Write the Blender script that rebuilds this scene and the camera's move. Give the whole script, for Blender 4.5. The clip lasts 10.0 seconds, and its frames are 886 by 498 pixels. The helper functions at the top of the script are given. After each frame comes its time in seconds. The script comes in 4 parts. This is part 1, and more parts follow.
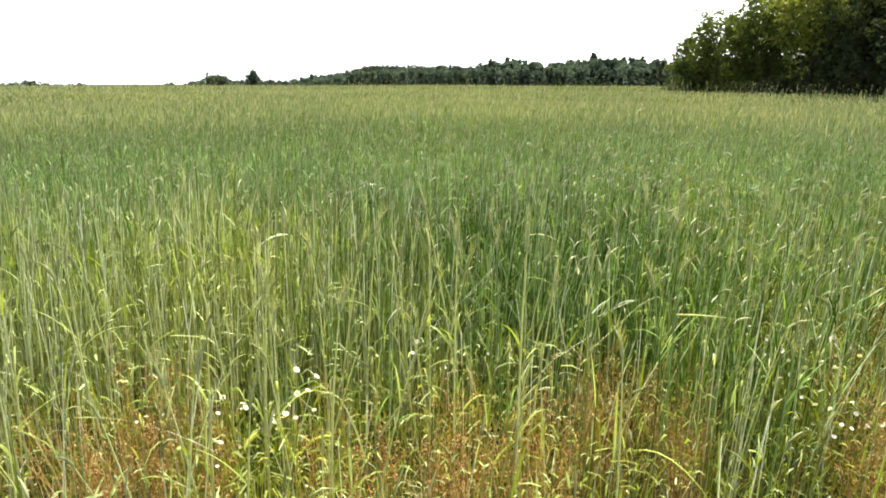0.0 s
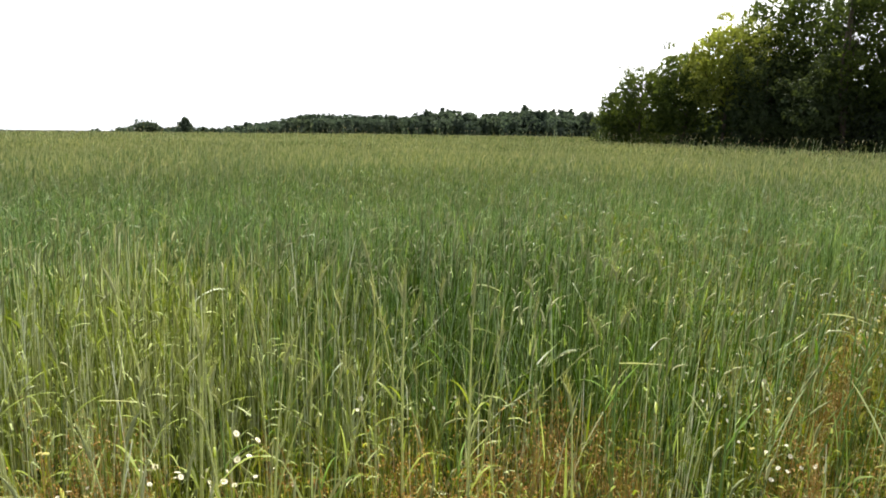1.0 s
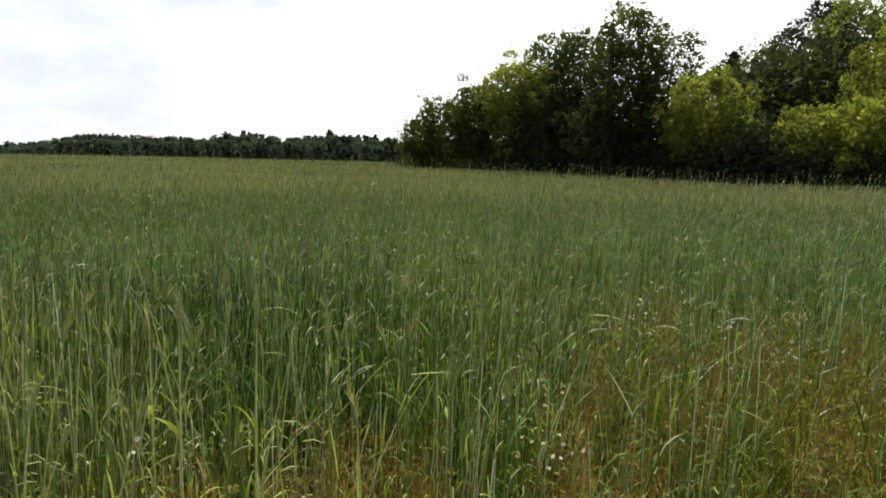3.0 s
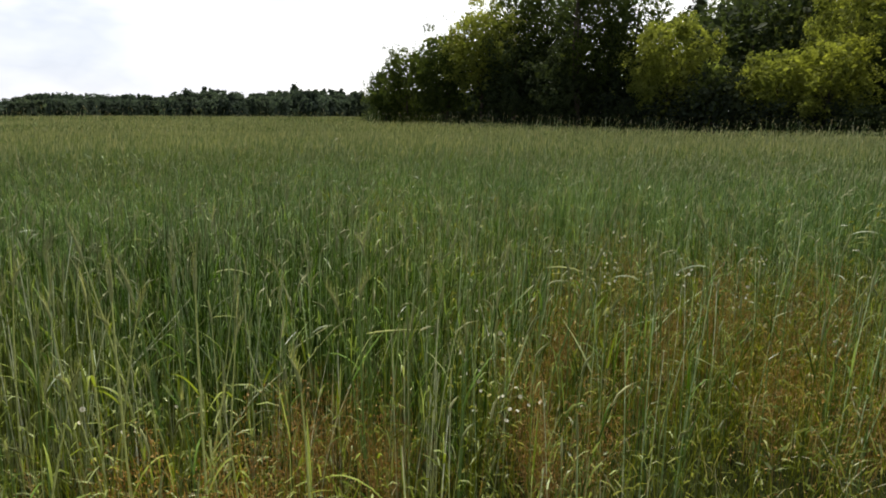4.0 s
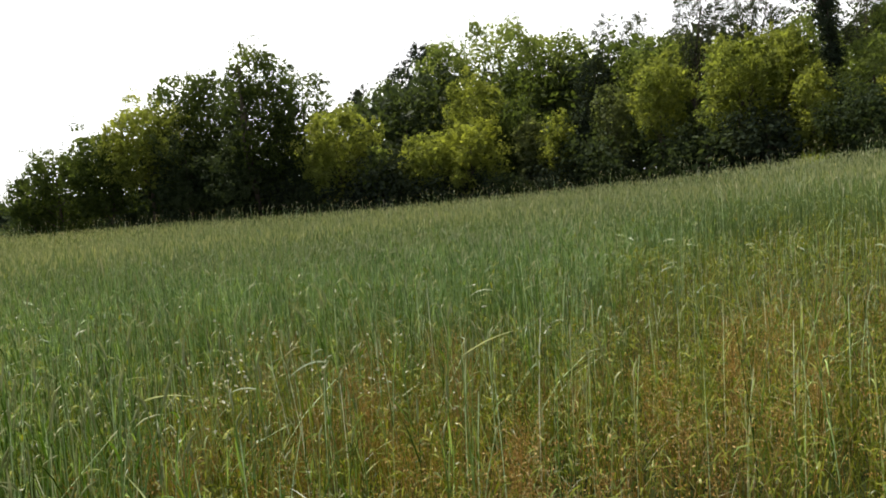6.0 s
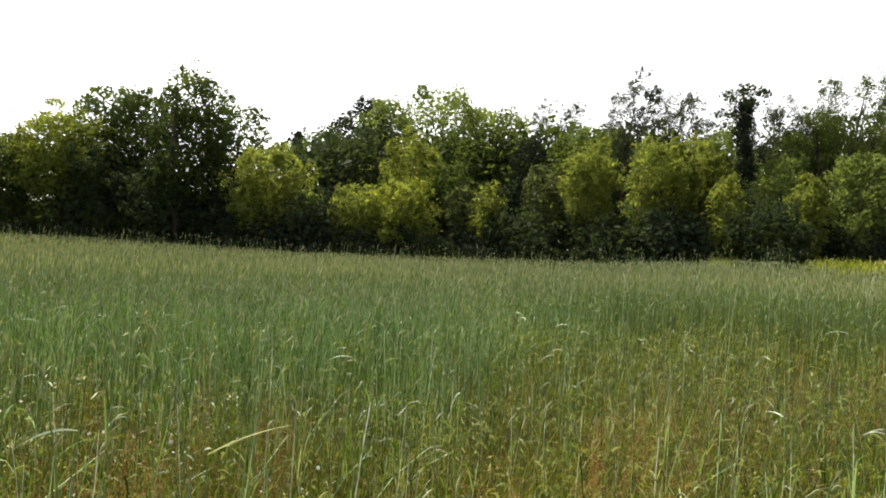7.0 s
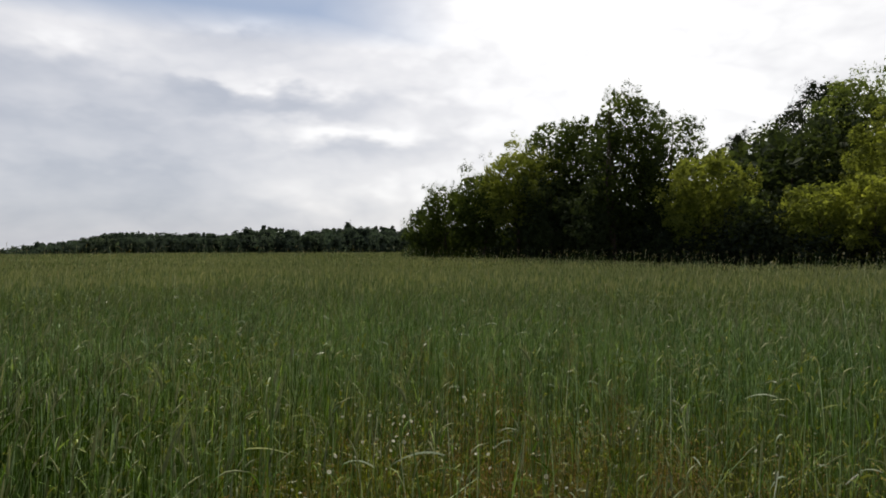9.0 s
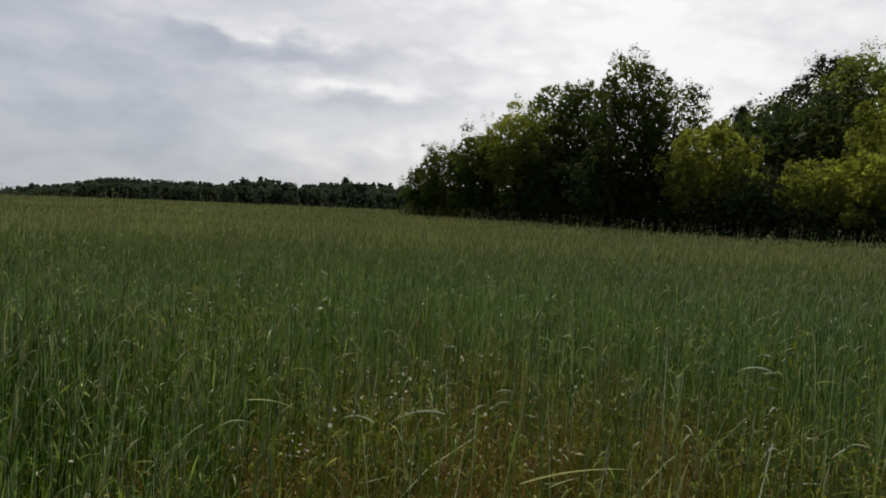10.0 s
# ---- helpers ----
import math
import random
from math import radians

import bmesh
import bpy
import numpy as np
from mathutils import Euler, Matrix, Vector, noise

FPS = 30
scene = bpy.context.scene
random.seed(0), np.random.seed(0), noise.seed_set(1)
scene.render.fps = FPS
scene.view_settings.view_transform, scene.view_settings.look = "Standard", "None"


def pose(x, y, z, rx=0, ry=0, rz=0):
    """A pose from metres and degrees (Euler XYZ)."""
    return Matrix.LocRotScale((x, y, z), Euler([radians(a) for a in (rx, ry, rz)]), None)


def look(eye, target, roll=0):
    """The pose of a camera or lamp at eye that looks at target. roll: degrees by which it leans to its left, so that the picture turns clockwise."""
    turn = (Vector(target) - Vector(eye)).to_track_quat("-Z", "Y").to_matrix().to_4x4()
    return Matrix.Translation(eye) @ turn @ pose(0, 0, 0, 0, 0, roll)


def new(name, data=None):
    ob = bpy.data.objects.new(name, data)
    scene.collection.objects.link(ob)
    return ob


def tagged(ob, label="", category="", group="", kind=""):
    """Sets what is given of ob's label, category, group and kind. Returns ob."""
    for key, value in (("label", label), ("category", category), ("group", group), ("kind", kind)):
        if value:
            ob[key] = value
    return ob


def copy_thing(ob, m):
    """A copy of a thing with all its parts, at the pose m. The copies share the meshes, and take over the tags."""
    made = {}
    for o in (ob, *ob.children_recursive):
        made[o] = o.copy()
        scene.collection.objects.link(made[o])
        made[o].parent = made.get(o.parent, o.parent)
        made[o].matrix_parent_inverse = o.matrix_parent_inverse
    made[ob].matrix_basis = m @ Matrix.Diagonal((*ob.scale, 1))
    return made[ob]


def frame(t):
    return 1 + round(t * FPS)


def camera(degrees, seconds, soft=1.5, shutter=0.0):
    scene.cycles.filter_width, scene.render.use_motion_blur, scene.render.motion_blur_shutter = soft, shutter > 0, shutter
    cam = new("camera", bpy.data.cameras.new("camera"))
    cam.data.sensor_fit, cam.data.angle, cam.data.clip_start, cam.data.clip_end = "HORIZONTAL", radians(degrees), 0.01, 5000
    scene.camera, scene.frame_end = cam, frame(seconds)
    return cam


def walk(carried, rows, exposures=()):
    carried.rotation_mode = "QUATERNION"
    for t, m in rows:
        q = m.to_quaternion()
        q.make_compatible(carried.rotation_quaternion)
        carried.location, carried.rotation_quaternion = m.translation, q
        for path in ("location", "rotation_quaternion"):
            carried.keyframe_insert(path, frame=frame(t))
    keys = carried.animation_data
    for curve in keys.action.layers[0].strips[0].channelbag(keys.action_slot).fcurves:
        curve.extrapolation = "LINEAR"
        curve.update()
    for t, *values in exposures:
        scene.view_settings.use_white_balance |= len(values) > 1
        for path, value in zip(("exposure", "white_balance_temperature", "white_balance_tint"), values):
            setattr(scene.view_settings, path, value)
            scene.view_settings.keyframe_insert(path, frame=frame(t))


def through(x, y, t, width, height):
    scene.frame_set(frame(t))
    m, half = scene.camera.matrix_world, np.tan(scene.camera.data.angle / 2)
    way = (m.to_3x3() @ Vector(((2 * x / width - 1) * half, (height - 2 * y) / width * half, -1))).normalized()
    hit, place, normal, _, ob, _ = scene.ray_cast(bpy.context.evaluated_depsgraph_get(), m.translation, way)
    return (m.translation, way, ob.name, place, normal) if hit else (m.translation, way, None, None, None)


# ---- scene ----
cam = camera(70.2, 10.0, soft=1.8)
PATH = [
    (0.0, (0.000, 0.000, 1.550), (0.000, 19.336, -3.559), -0.00),
    (0.5, (-0.062, 0.027, 1.567), (-0.063, 19.667, -2.206), 0.71),
    (1.0, (-0.025, 0.010, 1.571), (1.959, 19.574, -2.079), 0.58),
    (1.5, (-0.009, -0.003, 1.566), (4.450, 19.132, -2.171), 1.05),
    (2.0, (0.005, -0.024, 1.566), (7.300, 18.316, -1.664), 1.51),
    (2.2, (-0.013, -0.042, 1.583), (7.671, 18.152, -1.566), 1.83),
    (3.3, (0.072, -0.014, 1.541), (7.923, 18.172, -1.221), 0.67),
    (3.5, (0.089, -0.029, 1.547), (8.046, 18.072, -1.457), -0.11),
    (4.0, (0.126, 0.001, 1.544), (8.624, 17.611, -2.661), 0.08),
    (4.5, (0.187, 0.043, 1.521), (10.252, 16.991, -1.866), -1.45),
    (5.0, (0.298, -0.001, 1.536), (12.238, 15.893, -0.661), -2.08),
    (5.3, (0.374, -0.021, 1.536), (14.605, 13.867, -0.605), -1.90),
    (5.5, (0.427, -0.016, 1.554), (15.814, 12.564, -0.676), -3.48),
    (5.7, (0.516, -0.051, 1.567), (16.100, 12.314, -0.486), -5.00),
    (6.8, (1.138, -0.075, 1.545), (18.457, 9.843, 0.257), -0.55),
    (7.0, (1.276, -0.105, 1.544), (18.534, 10.002, 1.343), 2.72),
    (7.2, (1.393, -0.112, 1.545), (18.579, 10.109, 1.162), -1.61),
    (7.5, (1.475, -0.028, 1.569), (17.361, 12.119, 1.263), -1.67),
    (7.8, (1.569, 0.018, 1.550), (14.034, 15.657, 1.334), -0.05),
    (8.0, (1.641, 0.035, 1.552), (12.583, 16.749, 0.592), 0.46),
    (8.3, (1.738, 0.043, 1.562), (10.723, 17.824, -0.198), -2.51),
    (8.5, (1.770, 0.043, 1.559), (10.072, 18.158, -0.156), -4.33),
    (9.0, (1.750, 0.025, 1.548), (8.940, 18.688, 1.543), -0.30),
    (9.5, (1.697, 0.005, 1.517), (8.933, 18.640, 0.902), 1.82),
    (10.0, (1.711, 0.046, 1.556), (9.023, 18.617, 0.270), 2.24),
]
EXPOSURES = [(0.0, 1.44), (0.5, 1.25), (1.0, 0.9), (1.5, 0.6), (2.0, 0.45), (3.5, 0.0), (4.0, 0.04), (4.5, 0.52), (5.0, 0.5), (5.5, 0.4),
             (7.0, 0.6), (7.5, 0.15), (8.0, -0.5), (8.5, -0.68), (9.0, -0.68), (9.5, -0.88), (10.0, -0.9)]
walk(cam, [(t, look(eye, target, roll)) for t, eye, target, roll in PATH], EXPOSURES)

# ---- sky and sun ----
SUN_AZ, SUN_EL = 14.0, 60.0  # degrees from +y towards +x, and above the horizon
SUN_DIR = Vector((math.sin(radians(SUN_AZ)) * math.cos(radians(SUN_EL)), math.cos(radians(SUN_AZ)) * math.cos(radians(SUN_EL)), math.sin(radians(SUN_EL))))


class Nodes:
    """Short ways to add and join nodes."""

    def __init__(self, tree):
        self.tree = tree
        tree.nodes.clear()

    def add(self, kind, **values):
        node = self.tree.nodes.new(kind)
        for key, value in values.items():
            node.inputs[key.replace("_", " ")].default_value = value
        return node

    def join(self, a, b):
        self.tree.links.new(a, b)

    def maths(self, op, a, b=None, c=None):
        node = self.tree.nodes.new("ShaderNodeMath")
        node.operation = op
        for k, v in enumerate((a, b, c)):
            if v is None:
                continue
            if isinstance(v, (int, float)):
                node.inputs[k].default_value = v
            else:
                self.join(v, node.inputs[k])
        return node.outputs[0]

    def mix(self, fac, a, b, blend="MIX"):
        node = self.tree.nodes.new("ShaderNodeMix")
        node.data_type, node.blend_type = "RGBA", blend
        for sock, v in ((node.inputs[0], fac), (node.inputs[6], a), (node.inputs[7], b)):
            if isinstance(v, (int, float)):
                sock.default_value = v
            elif isinstance(v, tuple):
                sock.default_value = (*v, 1.0)
            else:
                self.join(v, sock)
        return node.outputs[2]

    def ramp(self, fac, stops):
        node = self.tree.nodes.new("ShaderNodeValToRGB")
        el = node.color_ramp.elements
        while len(el) < len(stops):
            el.new(0.5)
        for e, (p, c) in zip(el, stops):
            e.position = p
            e.color = (*c, 1.0) if isinstance(c, tuple) else (c, c, c, 1.0)
        self.join(fac, node.inputs[0])
        return node.outputs[0]

    def noise(self, vec, scale, detail=4.0, rough=0.55):
        node = self.add("ShaderNodeTexNoise", Scale=scale, Detail=detail, Roughness=rough)
        if vec is not None:
            self.join(vec, node.inputs["Vector"])
        return node.outputs["Fac"]


world = bpy.data.worlds.new("cloudy_sky")
scene.world = world
world.use_nodes = True
n = Nodes(world.node_tree)
coord = n.add("ShaderNodeTexCoord").outputs["Generated"]
sep = n.add("ShaderNodeSeparateXYZ")
n.join(coord, sep.inputs[0])
up = n.maths("ADD", n.maths("MAXIMUM", sep.outputs[2], 0.0), 0.9)
flat = n.add("ShaderNodeCombineXYZ")
n.join(n.maths("DIVIDE", sep.outputs[0], up), flat.inputs[0])
n.join(n.maths("DIVIDE", sep.outputs[1], up), flat.inputs[1])
n.join(n.maths("MULTIPLY", sep.outputs[2], 2.2), flat.inputs[2])
big = n.noise(flat.outputs[0], 1.6, 2.0, 0.5)
small = n.noise(flat.outputs[0], 4.6, 5.0, 0.5)
cover = n.maths("ADD", n.maths("MULTIPLY", big, 0.45), n.maths("MULTIPLY", small, 0.55))
cover = n.maths("ADD", cover, n.maths("MULTIPLY", n.maths("ADD", sep.outputs[0], -0.18), 0.2))
# banks of cloud low over the horizon, by direction and height in degrees
az = n.maths("DEGREES", n.maths("ARCTAN2", sep.outputs[0], sep.outputs[1]))
el = n.maths("DEGREES", n.maths("ARCSINE", sep.outputs[2]))
low = n.add("ShaderNodeCombineXYZ")
n.join(n.maths("MULTIPLY", az, 0.055), low.inputs[0])
n.join(n.maths("MULTIPLY", el, 0.115), low.inputs[1])
puffs = n.noise(low.outputs[0], 1.0, 2.0, 0.5)
curl = n.noise(low.outputs[0], 3.6, 3.5, 0.5)
bank = n.ramp(n.maths("MULTIPLY_ADD", az, 1 / 140, 0.5), [(0.25, 0.42), (0.40, 0.43), (0.50, 0.47), (0.58, 0.53), (0.66, 0.59), (0.76, 0.64), (1.0, 0.60)])
bank = n.maths("ADD", bank, n.maths("MULTIPLY", n.maths("ADD", puffs, -0.5), 0.16))
bank = n.maths("ADD", bank, n.maths("MULTIPLY", n.maths("ADD", curl, -0.5), 0.13))
billow = n.maths("ABSOLUTE", n.maths("MULTIPLY_ADD", n.noise(low.outputs[0], 2.6, 3.0, 0.5), 2.0, -1.0))
bank = n.maths("ADD", bank, n.maths("MULTIPLY", n.maths("ADD", billow, -0.2), 0.13))
az_w = n.maths("MULTIPLY_ADD", n.maths("ADD", puffs, -0.5), 9.0, az)
el_w = n.maths("MULTIPLY_ADD", n.maths("ADD", curl, -0.5), 5.0, el)
for a0, e0, sa, se, depth in ((5.4, 12.4, 7.5, 1.1, 0.16), (2.0, 13.6, 2.5, 0.6, 0.08), (5.8, 14.3, 6.0, 0.7, -0.09), (13.7, 8.6, 5.0, 0.9, 0.10), (14.5, 10.2, 6.0, 0.8, -0.07), (-4.2, 6.5, 7.0, 1.7, 0.09), (-9.0, 10.2, 10.0, 1.0, 0.07),
                              (-10.0, 16.8, 5.0, 1.9, -0.14), (-12.5, 14.2, 5.0, 1.0, 0.06), (2.5, 17.8, 4.0, 0.9, 0.09), (3.5, 19.0, 3.5, 0.8, -0.12), (9.0, 11.0, 14.0, 0.7, -0.05),
                              (19.0, 10.0, 3.5, 1.4, 0.06), (-24.0, 5.0, 9.0, 3.0, 0.06), (-7.0, 2.6, 16.0, 2.2, 0.08), (6.0, 5.0, 6.0, 1.6, -0.05)):
    u = n.maths("POWER", n.maths("ABSOLUTE", n.maths("MULTIPLY_ADD", az_w, 1 / sa, -a0 / sa)), 2.0)
    v = n.maths("POWER", n.maths("ABSOLUTE", n.maths("MULTIPLY_ADD", el_w, 1 / se, -e0 / se)), 2.0)
    heap = n.maths("EXPONENT", n.maths("MULTIPLY", n.maths("ADD", u, v), -0.7))
    bank = n.maths("MULTIPLY_ADD", heap, -depth, bank)
high = n.ramp(sep.outputs[2], [(0.30, 0.0), (0.48, 1.0)])
cover = n.maths("ADD", n.maths("MULTIPLY", cover, high), n.maths("MULTIPLY", bank, n.maths("SUBTRACT", 1.0, high)))
dot = n.add("ShaderNodeVectorMath")
dot.operation = "DOT_PRODUCT"
n.join(coord, dot.inputs[0])
dot.inputs[1].default_value = SUN_DIR
near_sun = n.maths("POWER", n.maths("MAXIMUM", dot.outputs["Value"], 0.0), 5.0)
cloud = n.ramp(cover, [(0.32, (0.80, 0.84, 0.95)), (0.44, (1.09, 1.10, 1.17)), (0.54, (1.40, 1.38, 1.40)), (0.64, (1.9, 1.87, 1.84))])
glow = n.mix(1.0, cloud, n.ramp(near_sun, [(0.1, 0.0), (0.4, (0.25, 0.24, 0.23)), (0.75, (0.9, 0.88, 0.85)), (1.0, (1.8, 1.7, 1.6))]), "ADD")
sky = n.add("ShaderNodeTexSky")
sky.sky_type = "NISHITA"
sky.sun_disc = False
sky.sun_elevation, sky.sun_rotation = radians(SUN_EL), radians(SUN_AZ)
clear = n.mix(1.0, sky.outputs[0], (0.14, 0.14, 0.14), "MULTIPLY")
dim = n.ramp(sep.outputs[2], [(0.37, 1.0), (0.58, 0.42), (1.0, 0.24)])  # unseen sky overhead dimmed, so that the sun outweighs it
veil = n.ramp(sep.outputs[2], [(0.30, 0.88), (0.345, 0.15), (0.45, 0.35), (0.6, 0.6), (1.0, 0.8)])
veil = n.maths("MAXIMUM", veil, n.ramp(n.maths("MULTIPLY_ADD", az, 1 / 140, 0.5), [(0.55, 0.0), (0.66, 0.88)]))
whole = n.mix(1.0, n.mix(veil, clear, glow), dim, "MULTIPLY")
facing = n.ramp(n.maths("MULTIPLY_ADD", dot.outputs["Value"], 0.5, 0.5), [(0.1, 0.45), (0.5, 0.65), (0.72, 1.0)])  # brighter on the sun's side; dimmed away from it, unseen, to darken tree fronts
whole = n.mix(1.0, whole, facing, "MULTIPLY")
back = n.add("ShaderNodeBackground", Strength=1.0)
n.join(whole, back.inputs[0])
n.join(back.outputs[0], n.add("ShaderNodeOutputWorld").inputs[0])

sun = new("sun", bpy.data.lights.new("sun", "SUN"))
sun.data.energy, sun.data.angle, sun.data.color = 5.0, radians(1.2), (1.0, 0.94, 0.82)
sun.matrix_world = look(SUN_DIR * 100, (0, 0, 0))


# ---- materials ----
def material(name):
    mat = bpy.data.materials.new(name)
    mat.use_nodes = True
    return mat, Nodes(mat.node_tree)


def foliage(name, dark, mid, light, glow=0.35, rough=0.5, patch=0.8, gloss=0.3, through=(1.5, 1.45, 0.6)):
    """Leaves or stalks: a colour of its own for each leaf, slow change over the place, light through the blade."""
    mat, n = material(name)
    geo = n.add("ShaderNodeNewGeometry")
    own = n.ramp(geo.outputs["Random Per Island"], [(0.0, dark), (0.55, mid), (1.0, light)])
    slow = n.noise(geo.outputs["Position"], patch, 3.0)
    tint = n.ramp(slow, [(0.3, (0.72, 0.78, 0.8)), (0.55, (1.0, 1.0, 1.0)), (0.75, (1.15, 1.12, 0.85))])
    colour = n.mix(1.0, own, tint, "MULTIPLY")
    fine = n.noise(geo.outputs["Position"], 90.0, 2.0)
    colour = n.mix(0.35, colour, n.mix(1.0, colour, n.ramp(fine, [(0.3, 0.5), (0.7, 1.3)]), "MULTIPLY"))
    body = n.add("ShaderNodeBsdfPrincipled", Roughness=rough)
    body.inputs["Specular IOR Level"].default_value = gloss
    n.join(colour, body.inputs["Base Color"])
    lit = n.add("ShaderNodeBsdfTranslucent")
    n.join(n.mix(1.0, colour, through, "MULTIPLY"), lit.inputs[0])
    both = n.add("ShaderNodeMixShader", Fac=glow)
    n.join(body.outputs[0], both.inputs[1])
    n.join(lit.outputs[0], both.inputs[2])
    n.join(both.outputs[0], n.add("ShaderNodeOutputMaterial").inputs[0])
    return mat


def solid(name, dark, light, scale, rough=0.9, bump=0.3, streak=None):
    mat, n = material(name)
    pos = n.add("ShaderNodeNewGeometry").outputs["Position"]
    if streak:
        scaled = n.add("ShaderNodeVectorMath")
        scaled.operation = "MULTIPLY"
        scaled.inputs[1].default_value = streak
        n.join(pos, scaled.inputs[0])
        pos = scaled.outputs[0]
    a = n.noise(pos, scale, 6.0)
    b = n.noise(pos, scale * 0.13, 3.0)
    colour = n.ramp(n.maths("ADD", n.maths("MULTIPLY", a, 0.6), n.maths("MULTIPLY", b, 0.4)), [(0.35, dark), (0.65, light)])
    body = n.add("ShaderNodeBsdfPrincipled", Roughness=rough)
    body.inputs["Specular IOR Level"].default_value = 0.08
    n.join(colour, body.inputs["Base Color"])
    lift = n.add("ShaderNodeBump", Strength=bump, Distance=0.05)
    n.join(a, lift.inputs["Height"])
    n.join(lift.outputs[0], body.inputs["Normal"])
    n.join(body.outputs[0], n.add("ShaderNodeOutputMaterial").inputs[0])
    return mat


M_STEM = foliage("rye_stem", (0.020, 0.042, 0.005), (0.160, 0.262, 0.062), (0.66, 0.78, 0.47), 0.15, 0.6, 0.8, 0.06, (1.3, 1.35, 0.55))
# rye past 4.6 m: waxy bloom, and bluish distance haze put into the colour
M_STEM_WAXY_HAZY = foliage("waxy_hazy_rye_stem", (0.040, 0.080, 0.022), (0.185, 0.300, 0.085), (0.51, 0.62, 0.38), 0.15, 0.55, 0.8, 0.1, (1.3, 1.35, 0.6))
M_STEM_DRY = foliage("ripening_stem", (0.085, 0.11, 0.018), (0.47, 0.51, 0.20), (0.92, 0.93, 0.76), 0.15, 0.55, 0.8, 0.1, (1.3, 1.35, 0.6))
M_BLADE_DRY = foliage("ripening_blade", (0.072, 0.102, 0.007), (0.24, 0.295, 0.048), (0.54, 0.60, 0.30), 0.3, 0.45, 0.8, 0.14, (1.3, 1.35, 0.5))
M_BLADE = foliage("rye_blade", (0.017, 0.038, 0.003), (0.098, 0.186, 0.022), (0.44, 0.56, 0.20), 0.24, 0.5, 0.8, 0.08, (1.3, 1.35, 0.5))
# blades of that rye, with the same haze tint in their colour
M_BLADE_WAXY_HAZY = foliage("waxy_hazy_rye_blade", (0.030, 0.066, 0.020), (0.118, 0.200, 0.064), (0.34, 0.45, 0.20), 0.28, 0.45, 0.8, 0.14, (1.3, 1.3, 0.55))
M_EAR = foliage("rye_ear", (0.190, 0.220, 0.095), (0.290, 0.320, 0.155), (0.460, 0.470, 0.270), 0.25, 0.5)
# rye and ears past 10.5 m: haze over them put into greyer colours
M_FAR_WAXY_HAZY = foliage("waxy_hazy_rye_far", (0.080, 0.122, 0.050), (0.134, 0.186, 0.080), (0.220, 0.268, 0.125), 0.3, 0.6, 0.09, 0.06, (1.3, 1.3, 0.55))
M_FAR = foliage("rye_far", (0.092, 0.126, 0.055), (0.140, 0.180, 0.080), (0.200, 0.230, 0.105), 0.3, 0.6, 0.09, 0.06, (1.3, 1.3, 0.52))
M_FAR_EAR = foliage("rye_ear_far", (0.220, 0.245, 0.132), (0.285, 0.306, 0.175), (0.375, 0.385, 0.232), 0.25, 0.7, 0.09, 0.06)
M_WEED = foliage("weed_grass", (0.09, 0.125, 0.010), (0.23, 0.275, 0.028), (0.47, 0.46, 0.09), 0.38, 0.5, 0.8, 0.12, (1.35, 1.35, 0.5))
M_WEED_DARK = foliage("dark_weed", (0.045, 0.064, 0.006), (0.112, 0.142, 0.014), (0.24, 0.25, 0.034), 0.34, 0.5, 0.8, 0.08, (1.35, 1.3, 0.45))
M_WEED_BROWN = foliage("brown_weed", (0.10, 0.062, 0.012), (0.235, 0.138, 0.036), (0.46, 0.32, 0.13), 0.3, 0.6, 0.8, 0.08, (1.3, 1.2, 0.5))
M_HERB = foliage("herb_leaf", (0.045, 0.068, 0.006), (0.112, 0.142, 0.015), (0.33, 0.34, 0.08), 0.3, 0.38, 0.8, 0.22, (1.35, 1.3, 0.45))
M_STRAW = foliage("dry_blade", (0.30, 0.26, 0.12), (0.45, 0.41, 0.22), (0.62, 0.60, 0.45), 0.3, 0.5)
M_SORREL = foliage("sorrel", (0.17, 0.082, 0.022), (0.37, 0.212, 0.072), (0.60, 0.43, 0.20), 0.25, 0.8, 0.8, 0.1)
M_PETAL = foliage("petal", (0.66, 0.62, 0.52), (0.76, 0.73, 0.64), (0.84, 0.82, 0.76), 0.3, 0.6)
# folded leaves: the glint on them put into a whitish colour
M_FOLD_GLINT = foliage("folded_leaf_glint", (0.34, 0.40, 0.25), (0.44, 0.50, 0.34), (0.56, 0.62, 0.45), 0.2, 0.4)
M_PALE_GLINT = foliage("pale_leaf_glint", (0.55, 0.60, 0.52), (0.64, 0.68, 0.60), (0.72, 0.75, 0.68), 0.2, 0.4)
LIT = (1.75, 1.75, 0.85)
M_LEAF_GREEN = foliage("leaf_green", (0.048, 0.067, 0.021), (0.068, 0.092, 0.029), (0.092, 0.120, 0.038), 0.5, 0.6, 0.25, 0.05, LIT)
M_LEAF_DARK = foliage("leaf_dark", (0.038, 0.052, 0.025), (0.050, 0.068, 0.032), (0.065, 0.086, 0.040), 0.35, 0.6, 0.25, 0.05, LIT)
# lighter leaf for right-hand trees and sapling: sunlit look put into the colour
M_LEAF_SUNLIT = foliage("leaf_sunlit", (0.120, 0.150, 0.052), (0.162, 0.200, 0.069), (0.210, 0.250, 0.088), 0.52, 0.6, 0.25, 0.05, LIT)
M_LEAF_YELLOW = foliage("leaf_yellow", (0.143, 0.164, 0.042), (0.196, 0.220, 0.057), (0.258, 0.281, 0.075), 0.52, 0.6, 0.25, 0.05, LIT)
M_LEAF_PALE = foliage("leaf_pale", (0.095, 0.113, 0.052), (0.130, 0.150, 0.068), (0.172, 0.195, 0.090), 0.42, 0.6, 0.25, 0.05, LIT)
